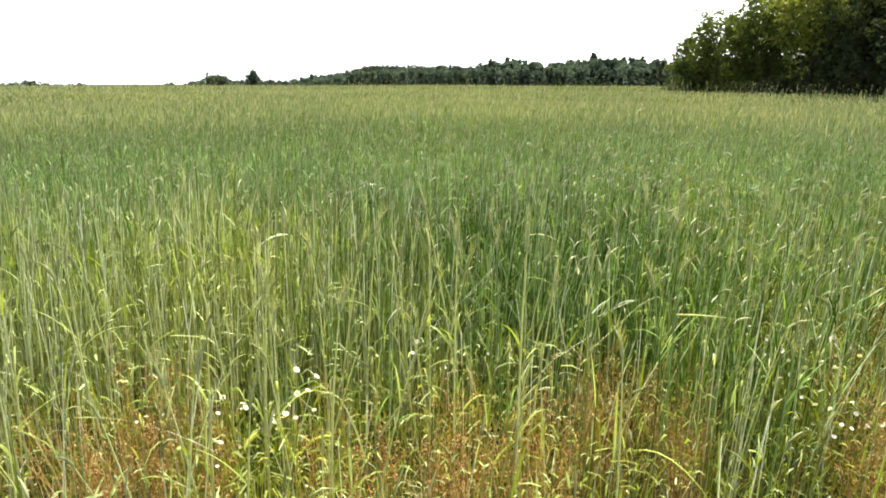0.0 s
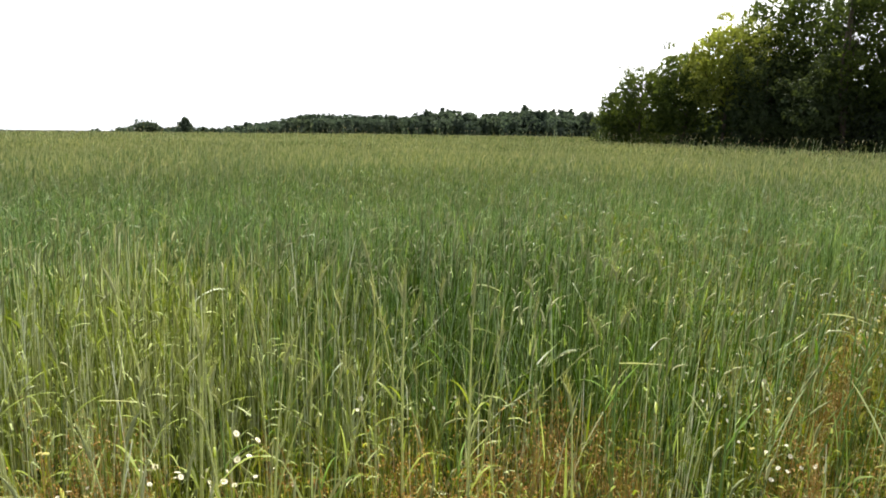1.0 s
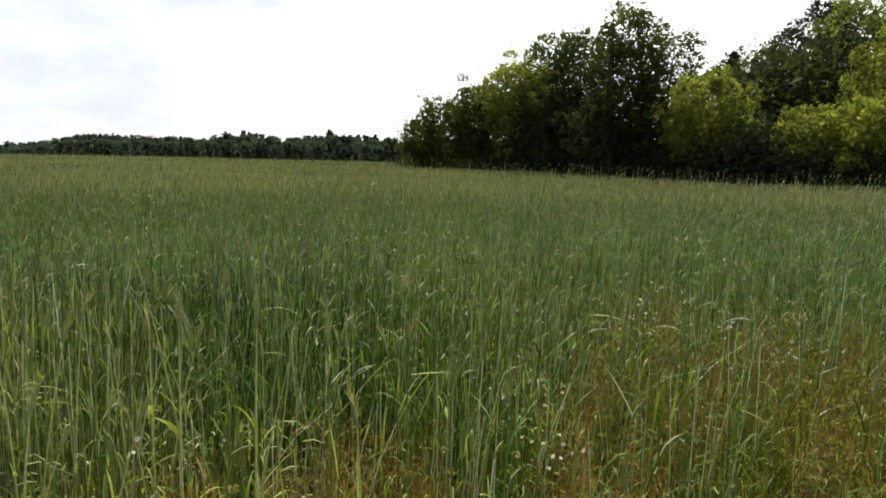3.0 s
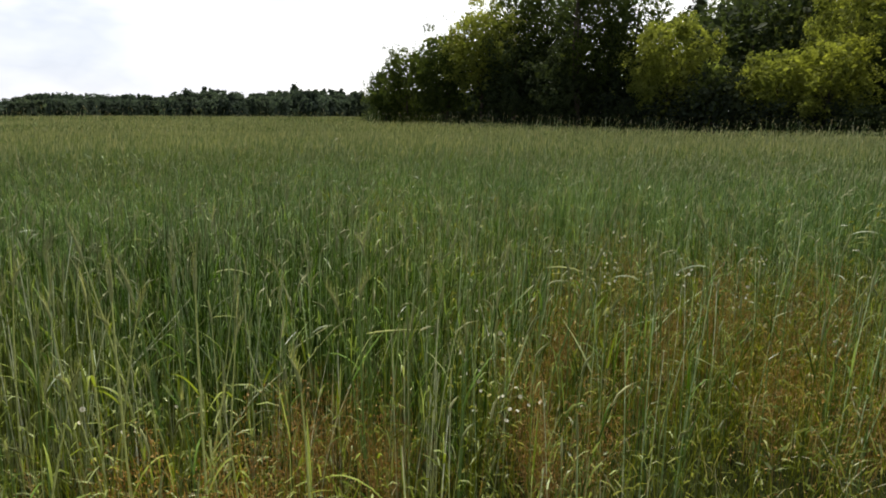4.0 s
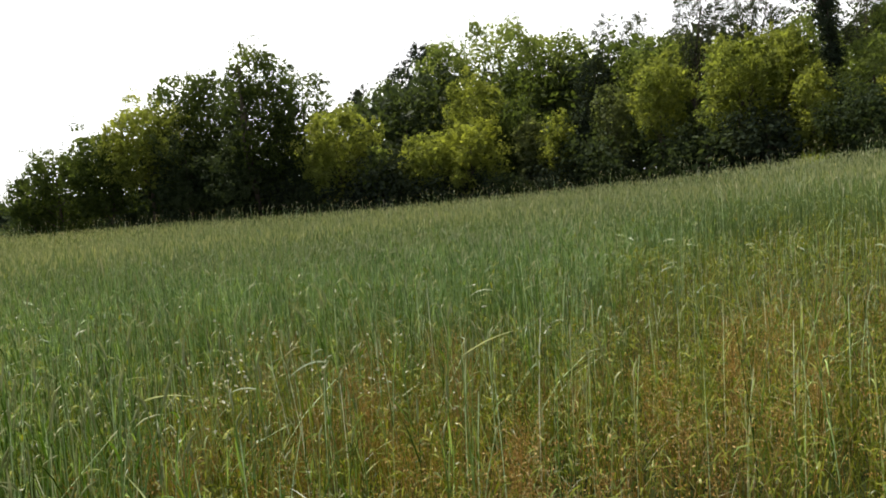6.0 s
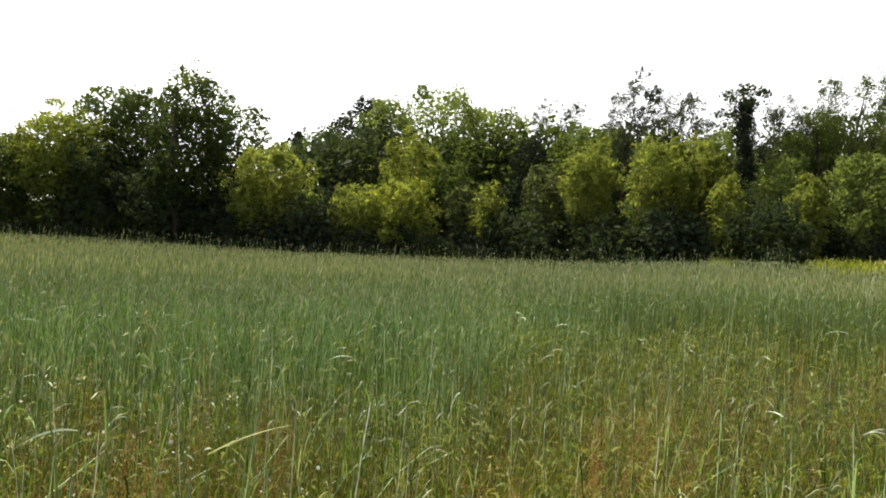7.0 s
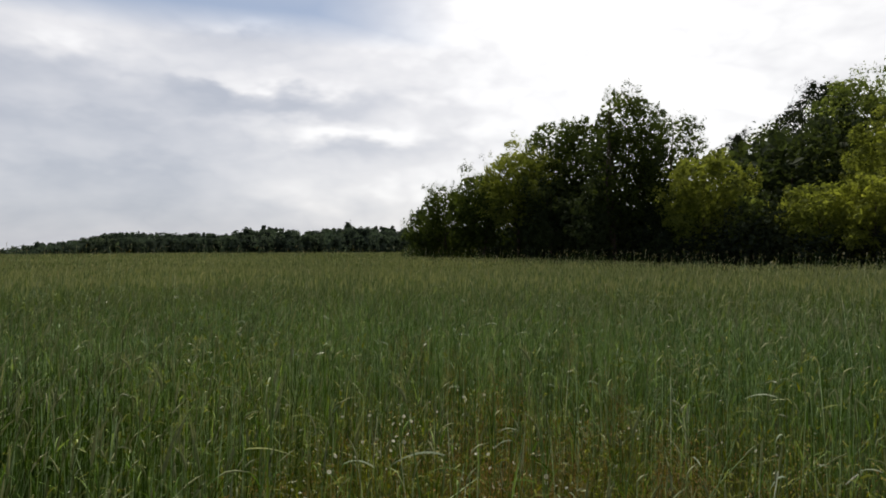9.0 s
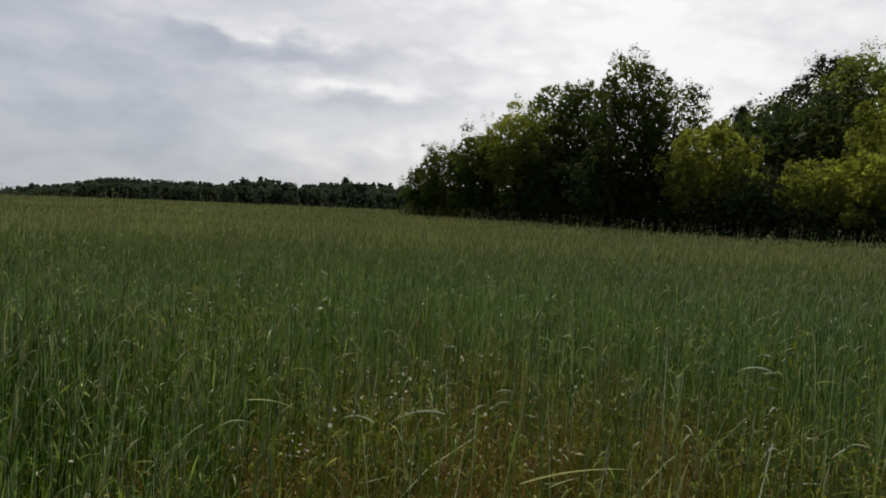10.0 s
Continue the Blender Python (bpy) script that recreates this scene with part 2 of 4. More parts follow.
M_LEAF_GREY = foliage("leaf_grey", (0.050, 0.060, 0.038), (0.066, 0.078, 0.049), (0.086, 0.100, 0.064), 0.25, 0.6, 0.25, 0.05, LIT)
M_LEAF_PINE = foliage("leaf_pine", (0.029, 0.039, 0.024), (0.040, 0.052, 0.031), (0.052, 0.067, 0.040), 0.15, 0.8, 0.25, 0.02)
# distance haze put into the far leaves' colour: lighter and bluer
M_FAR_WOOD_HAZE = foliage("leaf_far_haze", (0.066, 0.086, 0.062), (0.082, 0.106, 0.077), (0.100, 0.128, 0.093), 0.4, 0.8, 0.05, 0.03, (1.1, 1.2, 0.9))
M_BARK = solid("bark", (0.05, 0.04, 0.03), (0.14, 0.11, 0.085), 9.0, 0.9, 0.7, (1.0, 1.0, 0.2))
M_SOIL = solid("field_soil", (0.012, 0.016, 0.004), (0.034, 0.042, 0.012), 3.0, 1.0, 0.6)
M_TRACK = solid("dry_earth", (0.17, 0.12, 0.085), (0.27, 0.20, 0.15), 2.0, 0.95, 0.5)


# ---- the lie of the land ----
def smooth(a, b, v):
    u = np.clip((v - a) / (b - a), 0, 1)
    return u * u * (3 - 2 * u)


LIE_AZ = [-180, -90, 0, 20, 35, 48, 63, 75, 85, 89, 92, 97, 110, 140, 180]
LIE_Z = [0.0, 0.0, 0.0, -0.2, -0.42, -0.6, -0.45, -0.2, 0.3, 0.3, 0.15, 0.2, 0.4, 0.2, 0.0]
EDGE_AZ = [-180, 10, 19.2, 20, 30, 40, 50, 60, 75, 85, 88.5, 90, 110, 180]
EDGE_R = [150, 150, 150, 66, 57, 52, 47, 47, 46, 44, 44, 40, 39, 40]


def lie(x, y):
    """Height of the ground."""
    x, y = np.asarray(x, float), np.asarray(y, float)
    az, r = np.degrees(np.arctan2(x, y)), np.hypot(x, y)
    z = np.interp(az, LIE_AZ, LIE_Z) * smooth(4, 46, r)
    z = z + 0.03 * np.sin(x * 0.9 + 1) * np.sin(y * 0.7) * smooth(2, 6, r)
    z = z + 1.0 * smooth(40, 50, r) * smooth(88, 91, az) * (1 - smooth(120, 150, az))  # rises past the crop to the bank
    return z - 8.0 * smooth(180, 900, r)


def crop_edge(x, y):
    """Distance from the start at which the crop ends, in that direction."""
    return np.interp(np.degrees(np.arctan2(x, y)), EDGE_AZ, EDGE_R)


# ---- meshes from arrays ----
class Soup:
    """Gathers many small pieces into one mesh."""

    def __init__(self):
        self.v, self.q, self.t, self.count = [], [], [], 0

    def put(self, verts, quads=None, tris=None):
        if quads is not None and len(quads):
            self.q.append(np.asarray(quads) + self.count)
        if tris is not None and len(tris):
            self.t.append(np.asarray(tris) + self.count)
        self.v.append(verts)
        self.count += len(verts)

    def mesh(self, name, mat, soft=False):
        v = np.concatenate(self.v).astype(np.float32)
        q = np.concatenate(self.q) if self.q else np.zeros((0, 4), int)
        t = np.concatenate(self.t) if self.t else np.zeros((0, 3), int)
        me = bpy.data.meshes.new(name)
        me.vertices.add(len(v))
        me.vertices.foreach_set("co", v.ravel())
        loops = np.concatenate([q.ravel(), t.ravel()]).astype(np.int32)
        me.loops.add(len(loops))
        me.loops.foreach_set("vertex_index", loops)
        starts = np.concatenate([np.arange(len(q)) * 4, len(q) * 4 + np.arange(len(t)) * 3]).astype(np.int32)
        me.polygons.add(len(q) + len(t))
        me.polygons.foreach_set("loop_start", starts)
        me.update(calc_edges=True)
        if soft:
            me.polygons.foreach_set("use_smooth", np.ones(len(me.polygons), bool))
        me.materials.append(mat)
        return me


def unit(a):
    return a / np.maximum(np.linalg.norm(a, axis=-1, keepdims=True), 1e-9)


def strips(soup, mid, side):
    """Flat blades: mid (N, S, 3) and half widths as vectors (N, S, 3); the last point is a tip."""
    N, S, _ = mid.shape
    v = np.concatenate([np.stack([mid - side, mid + side], 2)[:, :-1].reshape(N, -1, 3), mid[:, -1:]], 1)
    k = v.shape[1]
    base = (np.arange(N) * k)[:, None, None]
    q = np.array([[2 * i, 2 * i + 1, 2 * i + 3, 2 * i + 2] for i in range(S - 2)]).reshape(-1, 4)
    t = np.array([[2 * (S - 2), 2 * (S - 2) + 1, 2 * (S - 1)]])
    soup.put(v.reshape(-1, 3), (q[None] + base).reshape(-1, 4) if len(q) else None, (t[None] + base).reshape(-1, 3))


def tubes(soup, mid, radius, sides=3):
    """Round stalks: mid (N, S, 3), radius (N, S)."""
    N, S, _ = mid.shape
    tan = unit(np.gradient(mid, axis=1))
    ref = np.where(np.abs(tan[..., 2:]) > 0.8, np.array([1.0, 0.13, 0.0]), np.array([0.0, 0.0, 1.0]))
    a = unit(np.cross(tan, ref))
    b = np.cross(tan, a)
    ang = np.arange(sides) * 2 * np.pi / sides
    ring = mid[:, :, None] + radius[:, :, None, None] * (np.cos(ang)[:, None] * a[:, :, None] + np.sin(ang)[:, None] * b[:, :, None])
    base = (np.arange(N) * S * sides)[:, None, None]
    q = np.array([[i * sides + j, i * sides + (j + 1) % sides, (i + 1) * sides + (j + 1) % sides, (i + 1) * sides + j] for i in range(S - 1) for j in range(sides)])
    soup.put(ring.reshape(-1, 3), (q[None] + base).reshape(-1, 4))


def flat_dir(phi):
    return np.stack([np.cos(phi), np.sin(phi), 0 * phi], -1)


def stalk_lines(rng, base, height, lean, steps):
    """Bent lines from the ground up, N x steps x 3, and the way that each leans."""
    N = len(base)
    phi = rng.normal(0.3, 1.25, N)  # most lean with the wind
    s = np.linspace(0, 1, steps)
    out = flat_dir(phi)[:, None] * (lean * height)[:, None, None] * (0.35 * s + 0.65 * s ** 2.2)[None, :, None]
    rise = (height * np.sqrt(np.clip(1 - 0.5 * lean ** 2, 0.15, 1)))[:, None] * s[None] * (1 - 0.22 * np.clip(lean, 0, 1)[:, None] * s[None] ** 2)
    mid = base[:, None] + out
    mid[:, :, 2] += rise
    return mid, phi


def blades(soup, rng, root, length, width, steps=4, droop=(0.3, 1.3), spread=(0.3, 0.8), phi=None):
    """Arching leaves from root points."""
    N = len(root)
    phi = rng.uniform(0, 2 * np.pi, N) if phi is None else phi
    u = np.linspace(0, 1, steps)[None]
    d, o = rng.uniform(*droop, N)[:, None], rng.uniform(*spread, N)[:, None]
    mid = root[:, None] + flat_dir(phi)[:, None] * (length[:, None] * o * (u + 0.3 * u * u))[..., None]
    mid[:, :, 2] += length[:, None] * (np.sqrt(np.clip(1 - o * o, 0.1, 1)) * u * 1.1 - d * 0.75 * u ** 2.2)
    mid[:, :, 2] = np.maximum(mid[:, :, 2], root[:, None, 2] * 0 + mid[:, :1, 2] - 0.5 * length[:, None])
    shape = np.interp(np.linspace(0, 1, steps), [0, 0.25, 0.6, 1], [0.7, 1.0, 0.75, 0.05])[None]
    twist = phi + np.pi / 2 + rng.normal(0, 0.35, N)
    side = flat_dir(twist)[:, None] * (width[:, None] * 0.5 * shape)[..., None]
    side[:, :, 2] += (rng.normal(0, 0.35, N) * width * 0.5)[:, None] * shape
    strips(soup, mid, side)


def ears(soup, rng, mid, phi, length, thick, sides=4, rings=4):
    """Ears that carry on from the stalks' tops, and nod."""
    N = len(mid)
    top, tan = mid[:, -1], unit(mid[:, -1] - mid[:, -2])
    nod = np.where(rng.uniform(0, 1, N) < 0.25, rng.uniform(0.4, 1.0, N), 0.5 * rng.uniform(0, 1, N) ** 2)
    u = np.linspace(0, 1, rings)[None, :, None]
    way = flat_dir(phi + rng.normal(0, 0.5, N))
    line = top[:, None] + length[:, None, None] * (tan[:, None] * u * (1 - 0.3 * nod[:, None, None] * u) + (way * nod[:, None] - np.array([0, 0, 0.35]) * nod[:, None])[:, None] * u ** 2 * 0.8)
    shape = np.interp(np.linspace(0, 1, rings), [0, 0.2, 0.6, 1], [0.35, 1.0, 0.8, 0.12])[None]
    tubes(soup, line, thick[:, None] * shape, sides)
    return line


def scatter(rng, r0, r1, a0, a1, density):
    """Places on the ground between two distances and two directions (degrees) from the middle of the walk."""
    area = 0.5 * radians(a1 - a0) * (r1 * r1 - r0 * r0)
    N = int(area * density)
    r, a = np.sqrt(rng.uniform(r0 * r0, r1 * r1, N)), np.radians(rng.uniform(a0, a1, N))
    x, y = 0.8 + r * np.sin(a), r * np.cos(a)
    return np.stack([x, y, lie(x, y)], -1)


def lattice(p, cell, seed):
    """Slow noise between 0 and 1 over the ground."""
    rng = np.random.default_rng(seed)
    grid = rng.uniform(0, 1, (64, 64))
    x, y = p[:, 0] / cell + 31, p[:, 1] / cell + 31
    i, j = np.floor(x).astype(int), np.floor(y).astype(int)
    u, v = x - i, y - j
    u, v = u * u * (3 - 2 * u), v * v * (3 - 2 * v)
    g = lambda a, b: grid[a % 64, b % 64]
    return (g(i, j) * (1 - u) + g(i + 1, j) * u) * (1 - v) + (g(i, j + 1) * (1 - u) + g(i + 1, j + 1) * u) * v


def off_path(p):
    """Distance to the line along which the camera goes."""
    return np.hypot(p[:, 0] - np.clip(p[:, 0], -0.1, 1.8), p[:, 1])


def weedy(p):
    """How weedy the crop is: its edge along the walk, and patches within."""
    margin = 1 - smooth(1.7, 3.0, p[:, 1] + 0.9 * (lattice(p, 1.1, 5) - 0.5))
    inner = smooth(0.66, 0.85, lattice(p, 2.4, 9)) * 0.6 * (1 - smooth(9, 16, np.hypot(p[:, 0], p[:, 1])))
    patch = 0.75 * (1 - smooth(0.7, 1.9, np.hypot(p[:, 0] - 3.6, p[:, 1] - 3.0) + 0.8 * (lattice(p, 0.5, 17) - 0.5)))
    return np.clip(margin + inner + patch, 0, 1)


def stuff(name, soup, mat, label, category, soft=False):
    return tagged(new(name, soup.mesh(name, mat, soft)), label, category, kind="stuff")


# ---- ground ----
def build_ground():
    radii = np.concatenate([[0.0], np.geomspace(0.6, 3500, 60)])
    ang = np.radians(np.arange(0, 360, 3))
    soup = Soup()
    v = np.stack([radii[1:, None] * np.sin(ang), radii[1:, None] * np.cos(ang)], -1).reshape(-1, 2)
    v = np.concatenate([[[0.0, 0.0]], v])
    k = len(ang)
    q = [[1 + i * k + j, 1 + i * k + (j + 1) % k, 1 + (i + 1) * k + (j + 1) % k, 1 + (i + 1) * k + j] for i in range(len(radii) - 2) for j in range(k)]
    t = [[0, 1 + j, 1 + (j + 1) % k] for j in range(k)]
    soup.put(np.column_stack([v, lie(v[:, 0], v[:, 1])]), q, [[a, c, b] for a, b, c in t])
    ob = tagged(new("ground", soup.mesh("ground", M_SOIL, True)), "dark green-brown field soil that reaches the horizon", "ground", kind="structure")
    return ob


build_ground()


# ---- the crop ----
def rye_near(seed, r0, r1, density, steps, sides, leaves, leaf_steps, fat, ear_sides, ear_rings, ripe):
    rng = np.random.default_rng(seed)
    p = scatter(rng, r0, r1, -82 if r0 < 3 else -58, 108, density)
    w = weedy(p)
    keep = (rng.uniform(0, 1, len(p)) > (0.88 - 0.04 * smooth(0.8, 1.4, p[:, 0]) + 0.08 * smooth(2.3, 3.1, p[:, 0])) * w) & (off_path(p) > 0.95 + 0.4 * smooth(0.8, 1.4, p[:, 0])) & (rng.uniform(0, 1, len(p)) < 0.45 + 0.9 * lattice(p, 0.33, 8))
    # ripe by the weedy edge; left also paler, flare brightness put into the colour
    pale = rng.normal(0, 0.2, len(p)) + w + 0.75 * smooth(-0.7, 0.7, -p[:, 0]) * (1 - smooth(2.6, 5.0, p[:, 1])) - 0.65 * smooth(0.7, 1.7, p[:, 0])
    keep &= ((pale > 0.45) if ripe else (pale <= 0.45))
    p, w = p[keep], w[keep]
    N = len(p)
    height = (0.92 + 0.12 * (lattice(p, 1.6, 3) - 0.5) + 0.18 * (lattice(p, 0.45, 13) - 0.5) + rng.normal(0, 0.08, N)) * (1 - 0.16 * w)
    height = np.clip(height * np.where(rng.uniform(0, 1, N) < 0.3, rng.uniform(0.6, 0.95, N), 1.0), 0.35, 1.12)
    lean = np.abs(rng.normal(0, 0.11 + 0.05 * (r0 > 3), N)) + (rng.uniform(0, 1, N) < 0.06) * rng.uniform(0.25, 0.55, N) * smooth(1.6, 2.4, off_path(p))
    mid, phi = stalk_lines(rng, p, height, lean, steps)
    stems, leafs, heads = Soup(), Soup(), Soup()
    taper = np.linspace(1.0, 0.55, steps)[None]
    if sides:
        tubes(stems, mid, rng.uniform(0.0016, 0.0034, N)[:, None] * fat * taper, sides)
    else:
        side = flat_dir(rng.uniform(0, np.pi, N))[:, None] * (rng.uniform(0.0018, 0.0028, N)[:, None] * fat * taper)[..., None]
        strips(stems, mid, side)
    for k in range(leaves):
        f = rng.uniform(0.2, 0.9, N)
        at = f * (steps - 1)
        i = np.minimum(at.astype(int), steps - 2)
        u = (at - i)[:, None]
        root = mid[np.arange(N), i] * (1 - u) + mid[np.arange(N), i + 1] * u
        blades(leafs, rng, root, rng.uniform(0.08, 0.22, N), rng.uniform(0.003, 0.0075, N) * fat, leaf_steps, (0.0, 0.4) if k > 1 else (0.1, 1.2), (0.05, 0.3) if k > 1 else (0.12, 0.7))
    eared = rng.uniform(0, 1, N) < 0.6
    ears(heads, rng, mid[eared], phi[eared], rng.uniform(0.065, 0.12, eared.sum()), rng.uniform(0.0034, 0.0052, eared.sum()) * (0.5 + 0.5 * fat), ear_sides, ear_rings)
    return stems, leafs, heads


for band in ((11, 0.5, 4.6, 440, 5, 3, 4, 4, 1.1, 3, 4), (12, 4.6, 10.5, 235, 3, 0, 3, 3, 1.2, 3, 3)):
    stems, leafs, heads = rye_near(*band, False)
    stuff("rye_stalks", stems, M_STEM if band[1] < 3 else M_STEM_WAXY_HAZY, "upright blue-green rye stalks standing close together in the field", "crop stalks")
    stuff("rye_leaves", leafs, M_BLADE if band[1] < 3 else M_BLADE_WAXY_HAZY, "narrow arching blue-green rye leaves on the standing stalks", "crop leaves")
    stuff("rye_ears", heads, M_EAR, "slender nodding yellow-green rye ears on the stalk tops", "crop ears")
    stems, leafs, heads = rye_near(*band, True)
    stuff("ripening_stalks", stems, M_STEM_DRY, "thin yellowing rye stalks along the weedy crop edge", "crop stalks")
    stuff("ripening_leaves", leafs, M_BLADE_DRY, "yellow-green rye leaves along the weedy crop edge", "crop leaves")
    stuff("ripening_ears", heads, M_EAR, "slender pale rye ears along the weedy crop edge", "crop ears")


def rye_far(seed, r0, r1, a0, a1, density, fat):
    rng = np.random.default_rng(seed)
    p = scatter(rng, r0, r1, a0, a1, density)
    p = p[np.hypot(p[:, 0], p[:, 1]) < crop_edge(p[:, 0], p[:, 1])]
    N = len(p)
    height = 0.95 + 0.14 * (lattice(p, 4.0, 4) - 0.5) + rng.normal(0, 0.06, N) + (rng.uniform(0, 1, N) < 0.03) * rng.uniform(0.1, 0.3, N)
    mid, phi = stalk_lines(rng, p, height, np.abs(rng.normal(0, 0.12, N)), 3)
    stems, heads = Soup(), Soup()
    side = flat_dir(rng.uniform(0, np.pi, N))[:, None] * (rng.uniform(0.0022, 0.004, N)[:, None] * fat * np.array([1.0, 1.3, 0.6])[None])[..., None]
    strips(stems, mid, side)
    root = mid[:, 1] + (mid[:, 2] - mid[:, 1]) * rng.uniform(0.0, 0.7, N)[:, None]
    blades(stems, rng, root, rng.uniform(0.15, 0.3, N), rng.uniform(0.006, 0.011, N) * fat, 3)
    some = rng.uniform(0, 1, N) < (0.7 if r0 < 20 else 0.9)
    line = mid[some][:, 2:] + np.array([0, 0, 1.0]) * (np.linspace(-0.02, 0.11, 3))[None, :, None]
    line = line + (flat_dir(phi[some])[:, None] * np.array([0, 0.3, 1.0])[None, :, None]) * rng.uniform(0, 0.06, some.sum())[:, None, None]
    hs = flat_dir(rng.uniform(0, np.pi, some.sum()))[:, None] * (rng.uniform(0.003, 0.005, some.sum())[:, None] * fat * np.array([0.7, 1.0, 0.2])[None])[..., None]
    strips(heads, line, hs)
    return stems, heads


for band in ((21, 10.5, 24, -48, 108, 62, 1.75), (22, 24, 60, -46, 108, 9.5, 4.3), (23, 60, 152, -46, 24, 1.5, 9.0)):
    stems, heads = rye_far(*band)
    stuff("distant_rye", stems, M_FAR_WAXY_HAZY if band[1] < 20 else M_FAR, "dense green rye further out in the field", "crop stalks")
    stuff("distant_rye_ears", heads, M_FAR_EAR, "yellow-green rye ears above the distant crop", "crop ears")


def tall_stalks():
    """Single stalks that stand a hand or two above the crop."""
    rng = np.random.default_rng(29)
    p = np.concatenate([scatter(rng, 5, 16, -46, 104, 0.9), scatter(rng, 16, 56, -46, 104, 0.7)])
    p = p[np.hypot(p[:, 0], p[:, 1]) < crop_edge(p[:, 0], p[:, 1])]
    N = len(p)
    far = np.hypot(p[:, 0], p[:, 1])
    height = rng.uniform(1.02, 1.22, N) + rng.uniform(0.0, 0.8, N) ** 1.2 * smooth(8, 40, far)
    mid, phi = stalk_lines(rng, p, height, np.abs(rng.normal(0, 0.16, N)), 4)
    fat = 1.2 + far / 14
    stems, heads = Soup(), Soup()
    tubes(stems, mid, (0.0014 * fat)[:, None] * np.linspace(1, 0.6, 4)[None], 3)
    ears(heads, rng, mid, phi, rng.uniform(0.08, 0.16, N), 0.0032 * fat, 3, 4)
    stuff("tall_rye_stalks", stems, M_STEM, "scattered taller rye stalks above the crop", "crop stalks")
    stuff("tall_rye_ears", heads, M_STRAW, "pale ears of the taller rye stalks", "crop ears")


tall_stalks()

# ---- weeds along the crop's edge ----
def build_weeds():
    rng = np.random.default_rng(31)
    p = np.concatenate([scatter(rng, 0.5, 4.2, -84, 112, 760), scatter(rng, 4.2, 6.5, -66, 112, 330), scatter(rng, 6.5, 14, -50, 112, 90)])
    keep = (rng.uniform(0, 1, len(p)) < 0.28 + 0.72 * weedy(p)) & (off_path(p) > 1.0)
    p = p[keep]
    soup = Soup()
    N = len(p)
    wide = 1 + 0.9 * smooth(5, 12, np.hypot(p[:, 0], p[:, 1]))
    # mostly dark olive weeds right of about x = 1.3
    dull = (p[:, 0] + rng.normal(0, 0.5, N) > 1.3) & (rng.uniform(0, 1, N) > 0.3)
    length, width = rng.uniform(0.25, 0.66, N) * (0.35 + 0.65 * smooth(1.1, 2.0, off_path(p))), rng.uniform(0.0018, 0.0042, N) * wide
    brown = rng.uniform(0, 1, N) < 0.34 * smooth(0.38, 0.68, lattice(p, 0.8, 37)) * np.where(dull, 1.0, 0.8 * (weedy(p) > 0.7))
    green = ~dull & ~brown
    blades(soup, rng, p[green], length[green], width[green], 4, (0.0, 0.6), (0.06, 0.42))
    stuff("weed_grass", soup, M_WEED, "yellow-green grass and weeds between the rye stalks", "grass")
    soup = Soup()
    blades(soup, rng, p[brown], length[brown] * 1.15, width[brown] * 1.1, 4, (0.0, 0.6), (0.06, 0.45))
    stuff("brown_weeds", soup, M_WEED_BROWN, "rust-brown seeding weeds in patches of the crop", "weeds")
    dull &= ~brown
    soup = Soup()
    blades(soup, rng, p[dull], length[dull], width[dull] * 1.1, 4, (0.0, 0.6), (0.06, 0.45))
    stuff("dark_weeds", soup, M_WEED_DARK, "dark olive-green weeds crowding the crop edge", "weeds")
    q = p[rng.uniform(0, 1, N) < 0.1]
    soup = Soup()
    M = len(q)
    blades(soup, rng, q + np.array([0, 0, 0.15]), rng.uniform(0.15, 0.42, M), rng.uniform(0.0025, 0.005, M), 5, (0.1, 1.1), (0.15, 0.7))
    stuff("dry_grass", soup, M_STRAW, "bleached dry grass blades among the green stalks", "dry grass")
    leafy = np.concatenate([scatter(rng, 0.6, 4.5, -55, 108, 170), scatter(rng, 4.5, 8, -50, 104, 80), scatter(rng, 8, 15, -48, 100, 22)])
    herb = np.clip(weedy(leafy) + 0.8 * smooth(0.58, 0.8, lattice(leafy, 1.7, 23)) * smooth(0.5, 2.5, leafy[:, 0]), 0, 1)
    leafy = leafy[(rng.uniform(0, 1, len(leafy)) < 0.05 + 0.95 * herb) & (off_path(leafy) > 0.9)]
    # yellow-green leaves to the left, olive and dark ones to the right
    on_left = leafy[:, 0] + rng.normal(0, 0.4, len(leafy)) < 0.8
    for name, mat, label, some in (("bright_leafy_weeds", M_BLADE_DRY, "small-leaved yellow-green weeds between the ripening stalks", leafy[on_left][::2]), ("leafy_weeds", M_HERB, "small-leaved olive-green weeds crowding between the stalks", leafy[~on_left][::3]),
                                   ("dark_leafy_weeds", M_WEED_DARK, "small-leaved dark green weeds in the gaps of the crop", np.concatenate([leafy[~on_left][1::3], leafy[~on_left][2::3]]))):
        soup = Soup()
        far = np.hypot(some[:, 0], some[:, 1])
        for k in range(9 if mat is M_BLADE_DRY else 6):
            tall = np.where(weedy(some) > 0.6, 0.62, 0.86)
            f = rng.uniform(0.15, 1.0, len(some)) ** 0.7
            root = some + np.stack([rng.normal(0, 0.05, len(some)), rng.normal(0, 0.05, len(some)), f * tall], -1)
            blades(soup, rng, root, rng.uniform(0.02, 0.075, len(some)) * (0.8 + far / 10), rng.uniform(0.003, 0.008, len(some)) * (0.8 + far / 7), 3, (0.0, 1.4), (0.4, 1.0))
        stuff(name, soup, mat, label, "weeds")
    seedy = np.concatenate([scatter(rng, 1.2, 4.6, -20, 104, 190), scatter(rng, 4.6, 8, -10, 104, 45)])
